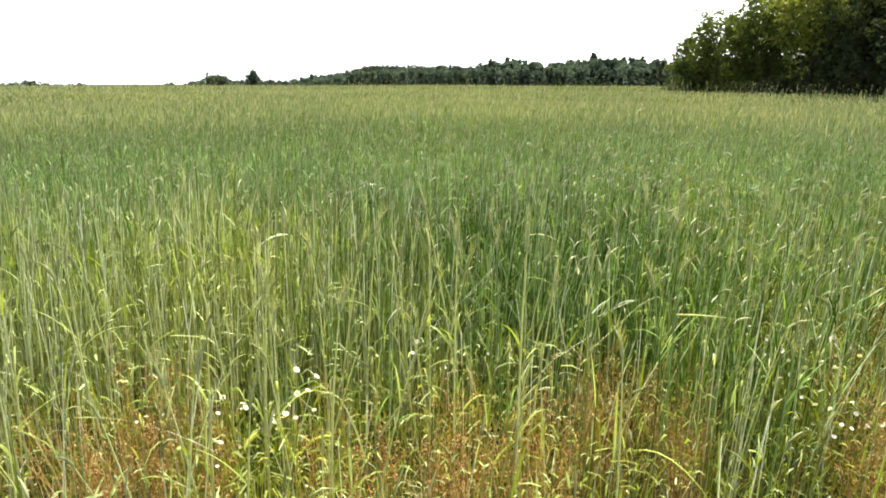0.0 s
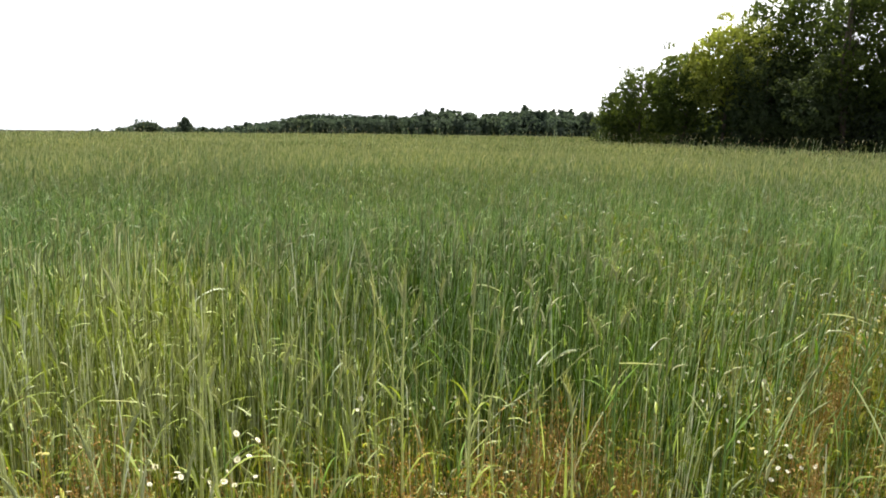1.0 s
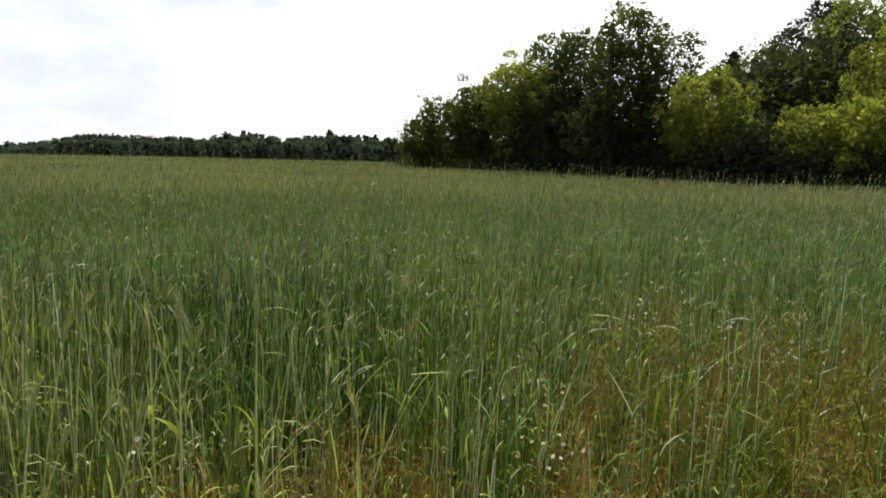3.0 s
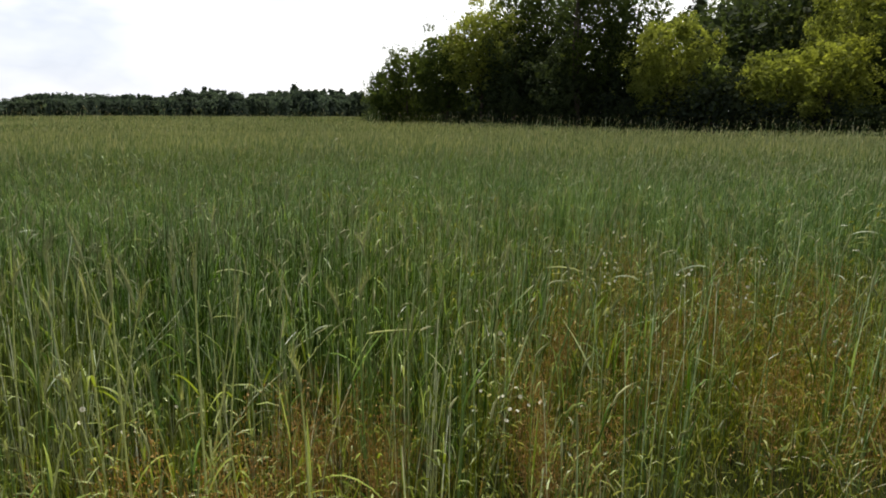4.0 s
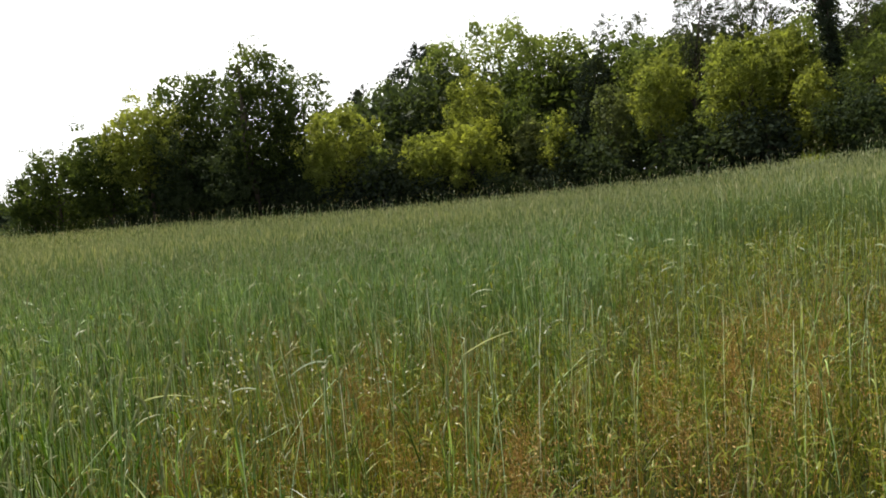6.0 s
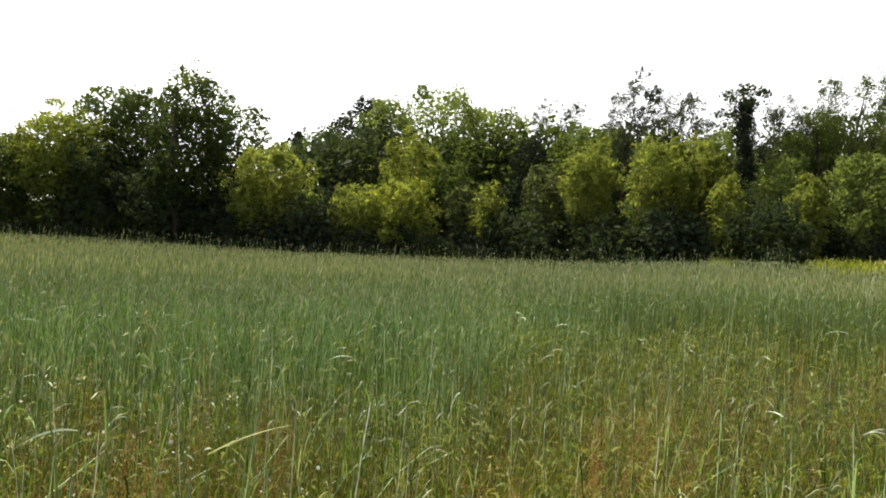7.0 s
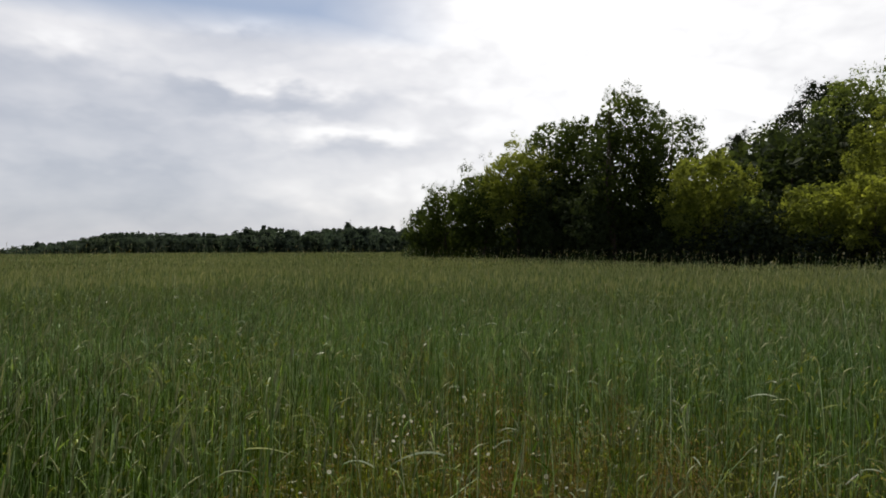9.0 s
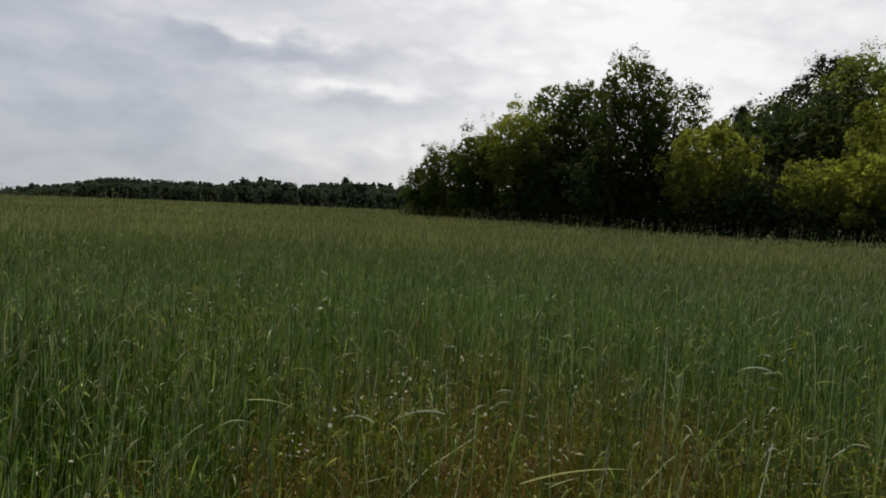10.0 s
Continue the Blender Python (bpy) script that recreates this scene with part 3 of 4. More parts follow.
    seedy = seedy[(rng.uniform(0, 1, len(seedy)) < 0.9 * weedy(seedy) * smooth(0.30, 0.62, lattice(seedy, 0.8, 37))) & (seedy[:, 0] > 1.7) & (off_path(seedy) > 1.0)]
    soup = Soup()
    for k in range(6):
        root = seedy + np.stack([rng.normal(0, 0.04, len(seedy)), rng.normal(0, 0.04, len(seedy)), rng.uniform(0.3, 0.74, len(seedy))], -1)
        blades(soup, rng, root, rng.uniform(0.006, 0.015, len(seedy)), rng.uniform(0.003, 0.006, len(seedy)), 3, (0.0, 1.4), (0.3, 1.0))
    stuff("weed_seeds", soup, M_SORREL, "small tan and rust seeds of the brown weeds", "weeds")
    back = np.concatenate([scatter(rng, 0.0, 1.2, 0, 360, 260), scatter(rng, 1.2, 4.5, 108, 282, 260), scatter(rng, 4.5, 11, 104, 296, 110)])
    soup = Soup()
    blades(soup, rng, back, rng.uniform(0.05, 0.17, len(back)), rng.uniform(0.008, 0.018, len(back)), 3, (0.2, 1.0), (0.2, 0.8))
    stuff("verge_grass", soup, M_WEED_DARK, "short trodden green grass on the strip beside the crop", "grass")


build_weeds()


def part(name, soup, mat, parent, label="", soft=False):
    ob = new(name, soup.mesh(name, mat, soft))
    ob.parent = parent
    return tagged(ob, label) if label else ob


def sorrel_plant(seed):
    """A reddish-brown weed: thin branching stems full of small dry seeds."""
    rng = np.random.default_rng(seed)
    root = new("sorrel_plant")
    stems, seeds = Soup(), Soup()
    N = 7
    base = np.column_stack([rng.normal(0, 0.035, (N, 2)), np.zeros(N)])
    mid, phi = stalk_lines(rng, base, rng.uniform(0.42, 0.72, N), rng.uniform(0.02, 0.3, N), 5)
    tubes(stems, mid, np.linspace(0.0014, 0.0006, 5)[None] * np.ones((N, 1)), 3)
    M = 130
    for i in range(N):
        f = rng.uniform(0.25, 1.0, M) * 3.999
        k = f.astype(int)
        u = (f - k)[:, None]
        c = mid[i, k] * (1 - u) + mid[i, k + 1] * u + rng.normal(0, 0.020, (M, 3))
        a, b = unit(rng.normal(0, 1, (M, 3))), unit(rng.normal(0, 1, (M, 3)))
        size = rng.uniform(0.0020, 0.0046, M)[:, None]
        strips(seeds, np.stack([c - a * size, c + a * size], 1), np.stack([b * size * 0.8, b * size * 0.1], 1))
    part("stem", stems, M_SORREL, root)
    tagged(part("seed_head", seeds, M_SORREL, root, "rust-brown small dry seeds"), kind="stuff")
    return tagged(root, "rust-brown seeding weed standing among grass and rye", "weed", "rust-brown weeds at the crop edge")


def flower_plant(seed):
    """A low weed with a handful of white flower heads."""
    rng = np.random.default_rng(seed)
    root = new("white_flower")
    stems, leafs = Soup(), Soup()
    N = 5
    base = np.column_stack([rng.normal(0, 0.02, (N, 2)), np.zeros(N)])
    mid, phi = stalk_lines(rng, base, rng.uniform(0.56, 0.70, N), rng.uniform(0.05, 0.22, N), 5)
    tubes(stems, mid, np.linspace(0.0018, 0.0009, 5)[None] * np.ones((N, 1)), 3)
    part("stem", stems, M_WEED, root)
    at = mid[:, 1:4].reshape(-1, 3)
    blades(leafs, rng, at, rng.uniform(0.04, 0.09, len(at)), rng.uniform(0.006, 0.012, len(at)), 4)
    part("foliage", leafs, M_WEED, root)
    for i in range(N):
        head = Soup()
        c = mid[i, -1]
        tilt = unit(np.array([rng.normal(0, 0.8), rng.normal(0, 0.8), 1.0]))
        a = unit(np.cross(tilt, [1.0, 0.2, 0.1]))
        b = np.cross(tilt, a)
        K = 9
        ang = np.arange(K) * 2 * np.pi / K
        out = np.cos(ang)[:, None] * a + np.sin(ang)[:, None] * b
        across = -np.sin(ang)[:, None] * a + np.cos(ang)[:, None] * b
        R = rng.uniform(0.0060, 0.0102)
        mids = np.stack([c + out * R * 0.1, c + out * R * 0.6 + tilt * R * 0.25, c + out * R + tilt * R * 0.1], 1)
        strips(head, mids, np.stack([across * R * 0.15, across * R * 0.34, across * R * 0.1], 1))
        bloom = part("flower_head", head, M_PETAL, root, "small white flower head")
        eye = Soup()
        mound = np.stack([c + tilt * R * h for h in (0.02, 0.22, 0.34)])
        tubes(eye, mound[None], np.array([[0.30, 0.24, 0.06]]) * R, 6)
        part("flower_centre", eye, M_STRAW, bloom, "yellowish flower centre")
    return tagged(root, "weed with small white flower heads at the crop edge", "flower", "white flowers at the crop edge")


def rye_plant(seed, mats, label):
    """One rye plant of the front rows: a jointed stalk, its leaves and its ear."""
    rng = np.random.default_rng(seed)
    stem_mat, leaf_mat = mats
    root = new("rye_plant")
    stem, ear = Soup(), Soup()
    H = rng.uniform(0.82, 1.0)
    mid, phi = stalk_lines(rng, np.zeros((1, 3)), np.array([H]), np.array([rng.uniform(0.03, 0.14)]), 9)
    joints = np.array([1.0, 0.9, 1.25, 0.9, 1.2, 0.85, 1.1, 0.75, 0.55])
    tubes(stem, mid, 0.0029 * joints[None], 6)
    part("stem", stem, stem_mat, root, soft=True)
    for k in (2, 4, 6):
        leaf = Soup()
        blades(leaf, rng, mid[:, k], np.array([rng.uniform(0.14, 0.26)]), np.array([rng.uniform(0.006, 0.009)]), 8, (0.2, 1.5), (0.2, 0.7), np.array([phi[0] + k * 1.6 + rng.normal(0, 0.4)]))
        part("leaf", leaf, leaf_mat, root)
    line = ears(ear, rng, mid, phi, np.array([rng.uniform(0.09, 0.13)]), np.array([0.0052]), 6, 7)
    head = part("ear", ear, M_EAR, root, "slender bearded rye ear")
    beard = Soup()
    at = line[0, 1:6]
    for way in range(4):
        out = flat_dir(np.full(5, phi[0] + way * np.pi / 2))
        awn = np.stack([at, at + out * 0.004 + [0, 0, 0.018], at + out * 0.010 + [0, 0, 0.045]], 1)
        strips(beard, awn, np.repeat(np.cross(out, [0, 0, 1.0])[:, None], 3, 1) * np.array([0.0011, 0.0007, 0.0001])[None, :, None])
    part("beard", beard, M_EAR, head, "fine pale bristles")
    return tagged(root, label, "rye plant", "rye plants of the front rows")


def place_copies(masters, rng, spots):
    """Each master stands at the first spots, copies at the rest."""
    for k, (x, y) in enumerate(spots):
        m = pose(x, y, float(lie(x, y)), rng.uniform(-6, 6), rng.uniform(-6, 6), rng.uniform(0, 360)) @ Matrix.Scale(rng.uniform(0.8, 1.15), 4)
        if k < len(masters):
            masters[k].matrix_basis = m
        else:
            ob = copy_thing(masters[k % len(masters)], m)
            ob.scale = [rng.uniform(0.8, 1.15)] * 3


def around(rng, x, y, count, spread):
    return [(x + rng.normal(0, spread), y + rng.normal(0, spread)) for _ in range(count)]


rng = np.random.default_rng(41)
spots = []
for x, y, count, spread in ((-0.95, 1.70, 8, 0.08), (0.0, 1.70, 4, 0.08), (0.60, 2.08, 6, 0.04), (0.84, 1.90, 6, 0.05), (0.25, 1.55, 3, 0.10), (-0.45, 1.8, 3, 0.2),
                            (1.3, 1.6, 3, 0.12), (1.95, 2.5, 5, 0.12), (1.7, 2.3, 3, 0.12), (4.6, 1.05, 10, 0.35), (3.6, 0.55, 8, 0.3), (4.4, 0.6, 9, 0.4), (5.8, 0.6, 10, 0.5),
                            (7.6, -0.2, 12, 0.6), (2.3, 2.4, 4, 0.2), (2.7, 2.0, 4, 0.25), (3.3, 2.6, 3, 0.3), (3.0, 1.4, 4, 0.25), (4.2, 6.3, 12, 0.3), (7.0, 7.6, 12, 0.5), (5.4, 5.0, 5, 0.5), (3.2, 3.4, 2, 0.4),
                            (-1.5, 1.9, 4, 0.3), (2.6, 0.9, 6, 0.2), (3.5, 3.0, 3, 0.5), (4.3, 4.0, 3, 0.6), (2.7, 3.0, 2, 0.3), (3.2, 2.3, 3, 0.3), (-0.9, 1.75, 8, 0.2), (-0.3, 1.7, 7, 0.2), (0.3, 1.75, 4, 0.15), (1.4, 1.75, 6, 0.12), (2.6, 1.6, 6, 0.2), (3.1, 1.9, 6, 0.25), (2.5, 2.3, 5, 0.25), (3.0, 2.7, 5, 0.3), (3.7, 2.2, 5, 0.3)):
    spots += around(rng, x, y, count, spread)
place_copies([sorrel_plant(s) for s in range(5)], rng, spots)
spots = []
for x, y, count, spread in ((-0.62, 1.7, 4, 0.06), (-0.42, 1.68, 3, 0.05), (-0.92, 1.72, 2, 0.05), (1.22, 1.98, 4, 0.07), (1.45, 2.23, 3, 0.06), (1.2, 1.76, 2, 0.06),
                            (1.5, 2.1, 2, 0.06), (2.6, 2.6, 6, 0.25), (2.9, 2.2, 5, 0.2), (3.4, 3.2, 6, 0.4), (4.4, 4.2, 6, 0.5), (2.4, 2.9, 4, 0.2), (4.6, 2.6, 5, 0.5), (3.2, 1.8, 3, 0.15), (2.2, 2.4, 3, 0.12), (0.2, 2.2, 2, 0.2), (3.7, 2.6, 3, 0.25)):
    spots += around(rng, x, y, count, spread)
place_copies([flower_plant(60 + s) for s in range(4)], rng, spots)


rng = np.random.default_rng(43)
for ripe in (True, False):
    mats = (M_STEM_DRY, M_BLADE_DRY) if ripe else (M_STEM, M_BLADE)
    label = "pale ripening rye plant standing at the crop edge" if ripe else "tall blue-green rye plant in the front rows"
    spots = []
    while len(spots) < 70:
        x, y = (rng.uniform(-2.2, 0.4), rng.uniform(1.25, 2.6)) if ripe else (rng.uniform(-0.6, 4.2), rng.uniform(1.6, 3.2))
        if ripe or rng.uniform() < 0.4 + 0.6 * (x < 2.2):
            spots.append((x, y))
    place_copies([rye_plant(s + 10 * ripe, mats, label) for s in range(5)], rng, spots)


def bent_leaf(start, end, arch, width, mat=M_PALE_GLINT):
    """One long leaf that has folded over; the light it catches is put into its pale colour."""
    soup = Soup()
    u = np.linspace(0, 1, 9)
    a, b = np.array(start), np.array(end)
    mid = a + (b - a) * u[:, None]
    mid[:, 2] += arch * 4 * u * (1 - u)
    side = unit(np.cross(b - a, [0, 0, 1.0])) * width * 0.5
    shape = np.interp(u, [0, 0.15, 0.6, 1], [0.5, 1.0, 0.8, 0.05])
    tilt = np.array([0, 0, 0.4 * width])
    strips(soup, mid[None], (side * shape[:, None] + tilt * shape[:, None])[None])
    foot = np.array([a[0], a[1], float(lie(a[0], a[1]))])
    line = foot + (a - foot) * np.linspace(0, 1, 5)[:, None]
    root = new("bent_rye_leaf")
    part("blade", soup, mat, root)
    stem = Soup()
    tubes(stem, line[None], np.full((1, 5), 0.002), 4)
    part("stem", stem, M_STEM, root)
    return tagged(root, "long rye leaf folded over on its stalk, coloured pale for the light it catches", "leaf", "pale folded leaves")


bent_leaf((2.35, 1.18, 0.985), (2.56, 1.085, 1.03), 0.012, 0.011)
bent_leaf((0.84, 2.14, 0.74), (1.03, 2.06, 0.75), 0.006, 0.011)
bent_leaf((0.99, 2.20, 0.765), (1.06, 2.24, 0.80), 0.008, 0.010)
bent_leaf((0.54, 2.15, 0.74), (0.63, 2.24, 0.77), 0.006, 0.011)
bent_leaf((-0.90, 1.38, 0.76), (-0.48, 1.26, 0.72), 0.035, 0.010)
bent_leaf((-0.89, 1.92, 0.75), (-0.73, 1.89, 0.75), 0.004, 0.010)
bent_leaf((2.00, 1.334, 0.73), (2.165, 1.35, 0.735), 0.010, 0.012)
bent_leaf((1.74, 1.42, 0.75), (1.72, 1.21, 0.71), 0.02, 0.010)
bent_leaf((1.9, 2.5, 0.8), (2.1, 2.42, 0.76), 0.02, 0.010)
bent_leaf((0.4, 2.9, 0.85), (0.58, 2.85, 0.8), 0.03, 0.010)


def folded_leaves():
    """More of them, strewn through the front of the crop."""
    rng = np.random.default_rng(47)
    masters = []
    for k in range(5):
        L = 0.07 + 0.025 * k
        masters.append(bent_leaf((0, 0, 0.56 + 0.05 * k), (L, 0.2 * L * (k - 2), 0.56 + 0.05 * k - 0.25 * L * (k % 3)), 0.16 * L, 0.0035 + 0.0006 * k, M_FOLD_GLINT))
    spots = []
    while len(spots) < 250:
        a, r = radians(rng.uniform(-38, 104)), rng.uniform(1.7, 8.0)
        x, y = 0.8 + r * math.sin(a), r * math.cos(a)
        if math.hypot(x - min(max(x, -0.1), 1.8), y) > 2.2:
            spots.append((x, y))
    place_copies(masters, rng, spots)


folded_leaves()


# ---- trees ----
def limb(rng, a, b, r0, r1, steps=6, wander=0.06):
    u = np.linspace(0, 1, steps)
    line = a + (b - a) * u[:, None]
    size = np.linalg.norm(b - a)
    bend = rng.normal(0, wander * size, 3) * [1, 1, 0.3]
    line = line + np.sin(np.pi * u)[:, None] * bend
    return line, r0 + (r1 - r0) * u


def leaf_cloud(soup, rng, centre, radius, count, size, squash=0.8, filled=0.5):
    """Leaves over and in a clump: small folded blades that mostly face outwards and up."""
    d = unit(rng.normal(0, 1, (count, 3)))
    far = np.where(rng.uniform(0, 1, count) < filled, rng.uniform(0.3, 0.85, count), rng.uniform(0.8, 1.04, count))
    c = centre + d * radius * far[:, None] * [1, 1, squash]
    nor = unit(d + rng.normal(0, 0.55, (count, 3)) + [0, 0, 0.35])
    a = unit(np.cross(nor, rng.normal(0, 1, (count, 3))))
    b = np.cross(nor, a)
    s = (size * rng.uniform(0.55, 1.25, count))[:, None]
    tip, tail = c + a * s, c - a * s
    left, right = c + b * s * 0.55 + nor * s * 0.18, c - b * s * 0.55 + nor * s * 0.18
    v = np.stack([tail, right, tip, left], 1).reshape(-1, 3)
    k = np.arange(count)[:, None] * 4
    soup.put(v, None, np.concatenate([k + [0, 1, 2], k + [0, 2, 3]]))


def tree(name, label, category, x, y, width, top, mat, low=0.15, leaves=6000, size=0.118, depth=None, clump=0.3, group="", shape="round", seed=0, stems=1, lean=0.0, core=1.0):
    """A tree or bush: trunk and limbs, and a crown of uneven lobes, each with sprays of leaves round it, over a denser inside.
    top: height above the world's zero; low: where the crown begins; core: how closed the inside is."""
    rng = np.random.default_rng(1000 + seed)
    z0 = float(lie(x, y)) - 0.05
    H = top - z0
    R, D = width * 0.56, (depth or width) * 0.52
    root = new(name)
    root.matrix_basis = pose(x, y, z0)
    zc, rz = H * (1 + low) / 2, H * (1 - low) / 2
    wood, crown = Soup(), Soup()
    girth = min(R, D)
    usual = 1.5 * clump * girth
    count = int(np.clip(0.74 * 4 * girth * 0.5 * (girth + rz) / usual ** 2, 9, 60))

    def wide(h):
        if shape == "round":
            return max(0.0, 1 - ((h - 0.15) / 0.85) ** 2.2) ** 0.5 if h > 0.15 else 1 - 0.38 * ((0.15 - h) / 1.15) ** 1.4
        return 0.95 - 0.44 * (h + 1) if shape == "cone" else 0.85

    lobes = []
    for k in range(count):
        h = -0.92 + 1.92 * (k + 0.5) / count
        ang = k * 2.39996 + rng.normal(0, 0.4)
        cl = usual * rng.uniform(0.55, 1.3) * (1.1 - 0.2 * h)
        reach = wide(h) * rng.uniform(0.5, 1.2)
        cz = zc + h * max(rz - cl * 0.8, 0.2) + rng.normal(0, 0.28) * cl
        lobes.append((np.array([math.sin(ang) * reach * max(R - cl * 0.75, 0.1) + lean * (cz / H), math.cos(ang) * reach * max(D - cl * 0.75, 0.1), cz]), cl))
    per = max(6, int(0.88 * leaves / (count * 10)))
    for c, cl in lobes:
        out = unit(np.array([c[0], c[1], 0.0]))
        leaf_cloud(crown, rng, c, cl * 0.8, per * 4, size * 1.2, 0.85, 0.45)
        for d in unit(rng.normal(0, 1, (10, 3)) + 0.7 * out + [0, 0, 0.75]):
            leaf_cloud(crown, rng, c + d * cl * rng.uniform(0.7, 1.25), cl * rng.uniform(0.18, 0.42), per, size * rng.uniform(0.75, 1.1), rng.uniform(0.7, 1.3), 0.6)
        for d in unit(rng.normal(0, 1, (4, 3)) + 0.8 * out + [0, 0, 0.9]):
            leaf_cloud(crown, rng, c + d * cl * rng.uniform(1.2, 1.6), cl * 0.22, per // 3, size * 0.8, 1.5, 0.8)
    inner = int(min(4600, 46 * R * 2 * rz * core))
    if inner:
        big = max(0.25, size * 1.9)
        h = rng.uniform(-0.98, 0.9, inner)
        ang, rad = rng.uniform(0, 2 * np.pi, inner), np.sqrt(rng.uniform(0, 1, inner)) * 0.88 * np.array([wide(v) for v in h])
        c = np.stack([np.sin(ang) * rad * R + lean * 0.5, np.cos(ang) * rad * D, zc + h * rz], -1)
        leaf_cloud(crown, rng, c, big * 0.5, inner, big)
    thick = 0.016 * H + 0.03
    for s in range(stems):
        off = np.array([rng.normal(0, 0.25 * R), rng.normal(0, 0.25 * R), 0.0]) * (stems > 1)
        a, b = off, np.array([lean * 0.8, 0, H * 0.86]) + off * 1.6
        line, rad = limb(rng, a, b, thick / math.sqrt(stems), thick * 0.15, 8, 0.03)
        tubes(wood, line[None], rad[None], 7)
        for c, cl in lobes[s::stems]:
            if rng.uniform() < 0.75:
                k = min(6, max(1, int(7 * c[2] / H * 0.75)))
                l2, r2 = limb(rng, line[k], c, rad[k] * 0.5, 0.012, 4, 0.08)
                tubes(wood, l2[None], r2[None], 4)
    part("trunk", wood, M_BARK, root, soft=True)
    part("crown", crown, mat, root)
    return tagged(root, label, category, group)


EDGE = "trees and bushes at the wood's edge"
seedling = iter(range(1, 400))


def dark_tree(x, y, width, top, **more):
    return tree("deciduous_tree", more.pop("label", "dark green broad-leaved tree at the wood's edge"), "tree", x, y, width, top, more.pop("mat", M_LEAF_GREEN), group=EDGE, seed=next(seedling), **more)


def yellow_bush(x, y, width, top, **more):
    return tree("bush", more.pop("label", "rounded yellow-green bush at the wood's edge"), "bush", x, y, width, top, more.pop("mat", M_LEAF_YELLOW), group=EDGE, seed=next(seedling), **{"low": 0.17, **more})


def pine_tree(x, y, width, top, **more):
    return tree("conifer", more.pop("label", "dark blue-green conifer rising behind the bushes"), "tree", x, y, width, top, M_LEAF_PINE, group=EDGE, seed=next(seedling), shape=more.pop("shape", "cone"), **more)


def thin_tree(x, y, width, top, **more):
    return tree("open_crowned_tree", "tall thin-leaved tree with sky showing through its crown", "tree", x, y, width, top, more.pop("mat", M_LEAF_GREEN), group=EDGE, seed=next(seedling), **{"leaves": 3000, "size": 0.076, "clump": 0.26, "low": 0.35, "core": 0.0, **more})


# the wood's point, where it juts into the field
dark_tree(25.2, 66.2, 4.6, 6.0, low=0.02, leaves=4500, label="low dark green bush at the wood's point")
dark_tree(26.8, 64.0, 6.4, 8.0, low=0.02, leaves=6500)
yellow_bush(29.4, 60.5, 6.8, 9.4, leaves=8000, low=0.2, core=1.7, mat=M_LEAF_GREEN, label="leafy green bush with sunlit top")
yellow_bush(31.6, 56.5, 7.4, 11.3, low=0.34, leaves=10000, core=1.7, label="tall yellow-green bush with dark shaded foot")
dark_tree(35.6, 55.6, 7.6, 14.9, leaves=8000, low=0.05)
dark_tree(37.4, 53.5, 6.8, 14.3, leaves=8000, low=0.05)
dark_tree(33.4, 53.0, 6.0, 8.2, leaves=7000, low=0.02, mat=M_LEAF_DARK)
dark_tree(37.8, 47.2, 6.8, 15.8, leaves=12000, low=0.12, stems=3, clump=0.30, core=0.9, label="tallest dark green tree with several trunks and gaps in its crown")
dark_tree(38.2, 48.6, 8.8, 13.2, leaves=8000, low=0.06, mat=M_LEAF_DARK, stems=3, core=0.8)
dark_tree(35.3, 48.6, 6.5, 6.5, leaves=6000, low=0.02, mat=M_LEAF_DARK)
# thicket added to close the gap, coloured dark as the shade in it
dark_tree(39.9, 46.0, 5.5, 5.6, leaves=5000, low=0.02, mat=M_LEAF_DARK, label="thicket added to fill the dark gap between the tallest tree and the bush")
dark_tree(43.2, 47.4, 6.0, 14.0, leaves=9000, low=0.1, clump=0.28, core=0.5, label="green tree with an uneven crown at the wood's edge")
yellow_bush(40.2, 40.3, 6.9, 9.2, leaves=11000, clump=0.26)
yellow_bush(40.9, 36.6, 2.3, 5.6, leaves=2600, mat=M_LEAF_SUNLIT, clump=0.35, label="pale leafy sapling beside the yellow-green bush")
# behind the gap
pine_tree(70.0, 65.5, 6.5, 17.5, leaves=8500)
pine_tree(74.5, 61.0, 6.5, 20.2, leaves=8500, shape="round")
dark_tree(57.7, 49.6, 6.2, 14.3, leaves=6000)
pine_tree(60.9, 45.6, 6.6, 18.6, leaves=8500, shape="round", clump=0.34)
dark_tree(57.6, 40.8, 6.4, 17.5, mat=M_LEAF_SUNLIT, leaves=6500, clump=0.26)
dark_tree(61.2, 35.8, 11.0, 18.5, mat=M_LEAF_SUNLIT, leaves=15000, low=0.36, clump=0.22, core=0.8, label="broad domed tree with sky showing through its middle")
dark_tree(64.5, 32.5, 7.0, 17.5, mat=M_LEAF_SUNLIT, leaves=6500)
yellow_bush(51.3, 32.9, 6.6, 11.0, leaves=9000, low=0.3, clump=0.26)
yellow_bush(44.6, 33.6, 6.2, 6.4, leaves=7500, clump=0.26)
yellow_bush(45.8, 30.2, 5.4, 6.7, leaves=6500, clump=0.26)
dark_tree(66.4, 30.0, 7.4, 17.1, mat=M_LEAF_SUNLIT, leaves=6500)
dark_tree(51.6, 28.6, 5.4, 8.4, leaves=6500, low=0.03, mat=M_LEAF_GREEN)
dark_tree(50.2, 26.8, 3.2, 6.8, leaves=3500, low=0.05, mat=M_LEAF_PALE)
yellow_bush(49.6, 23.9, 3.0, 6.6, leaves=4000)
pine_tree(51.0, 22.3, 2.8, 7.0, leaves=4200)
pine_tree(58.6, 24.1, 4.0, 12.4, leaves=5500, shape="round")
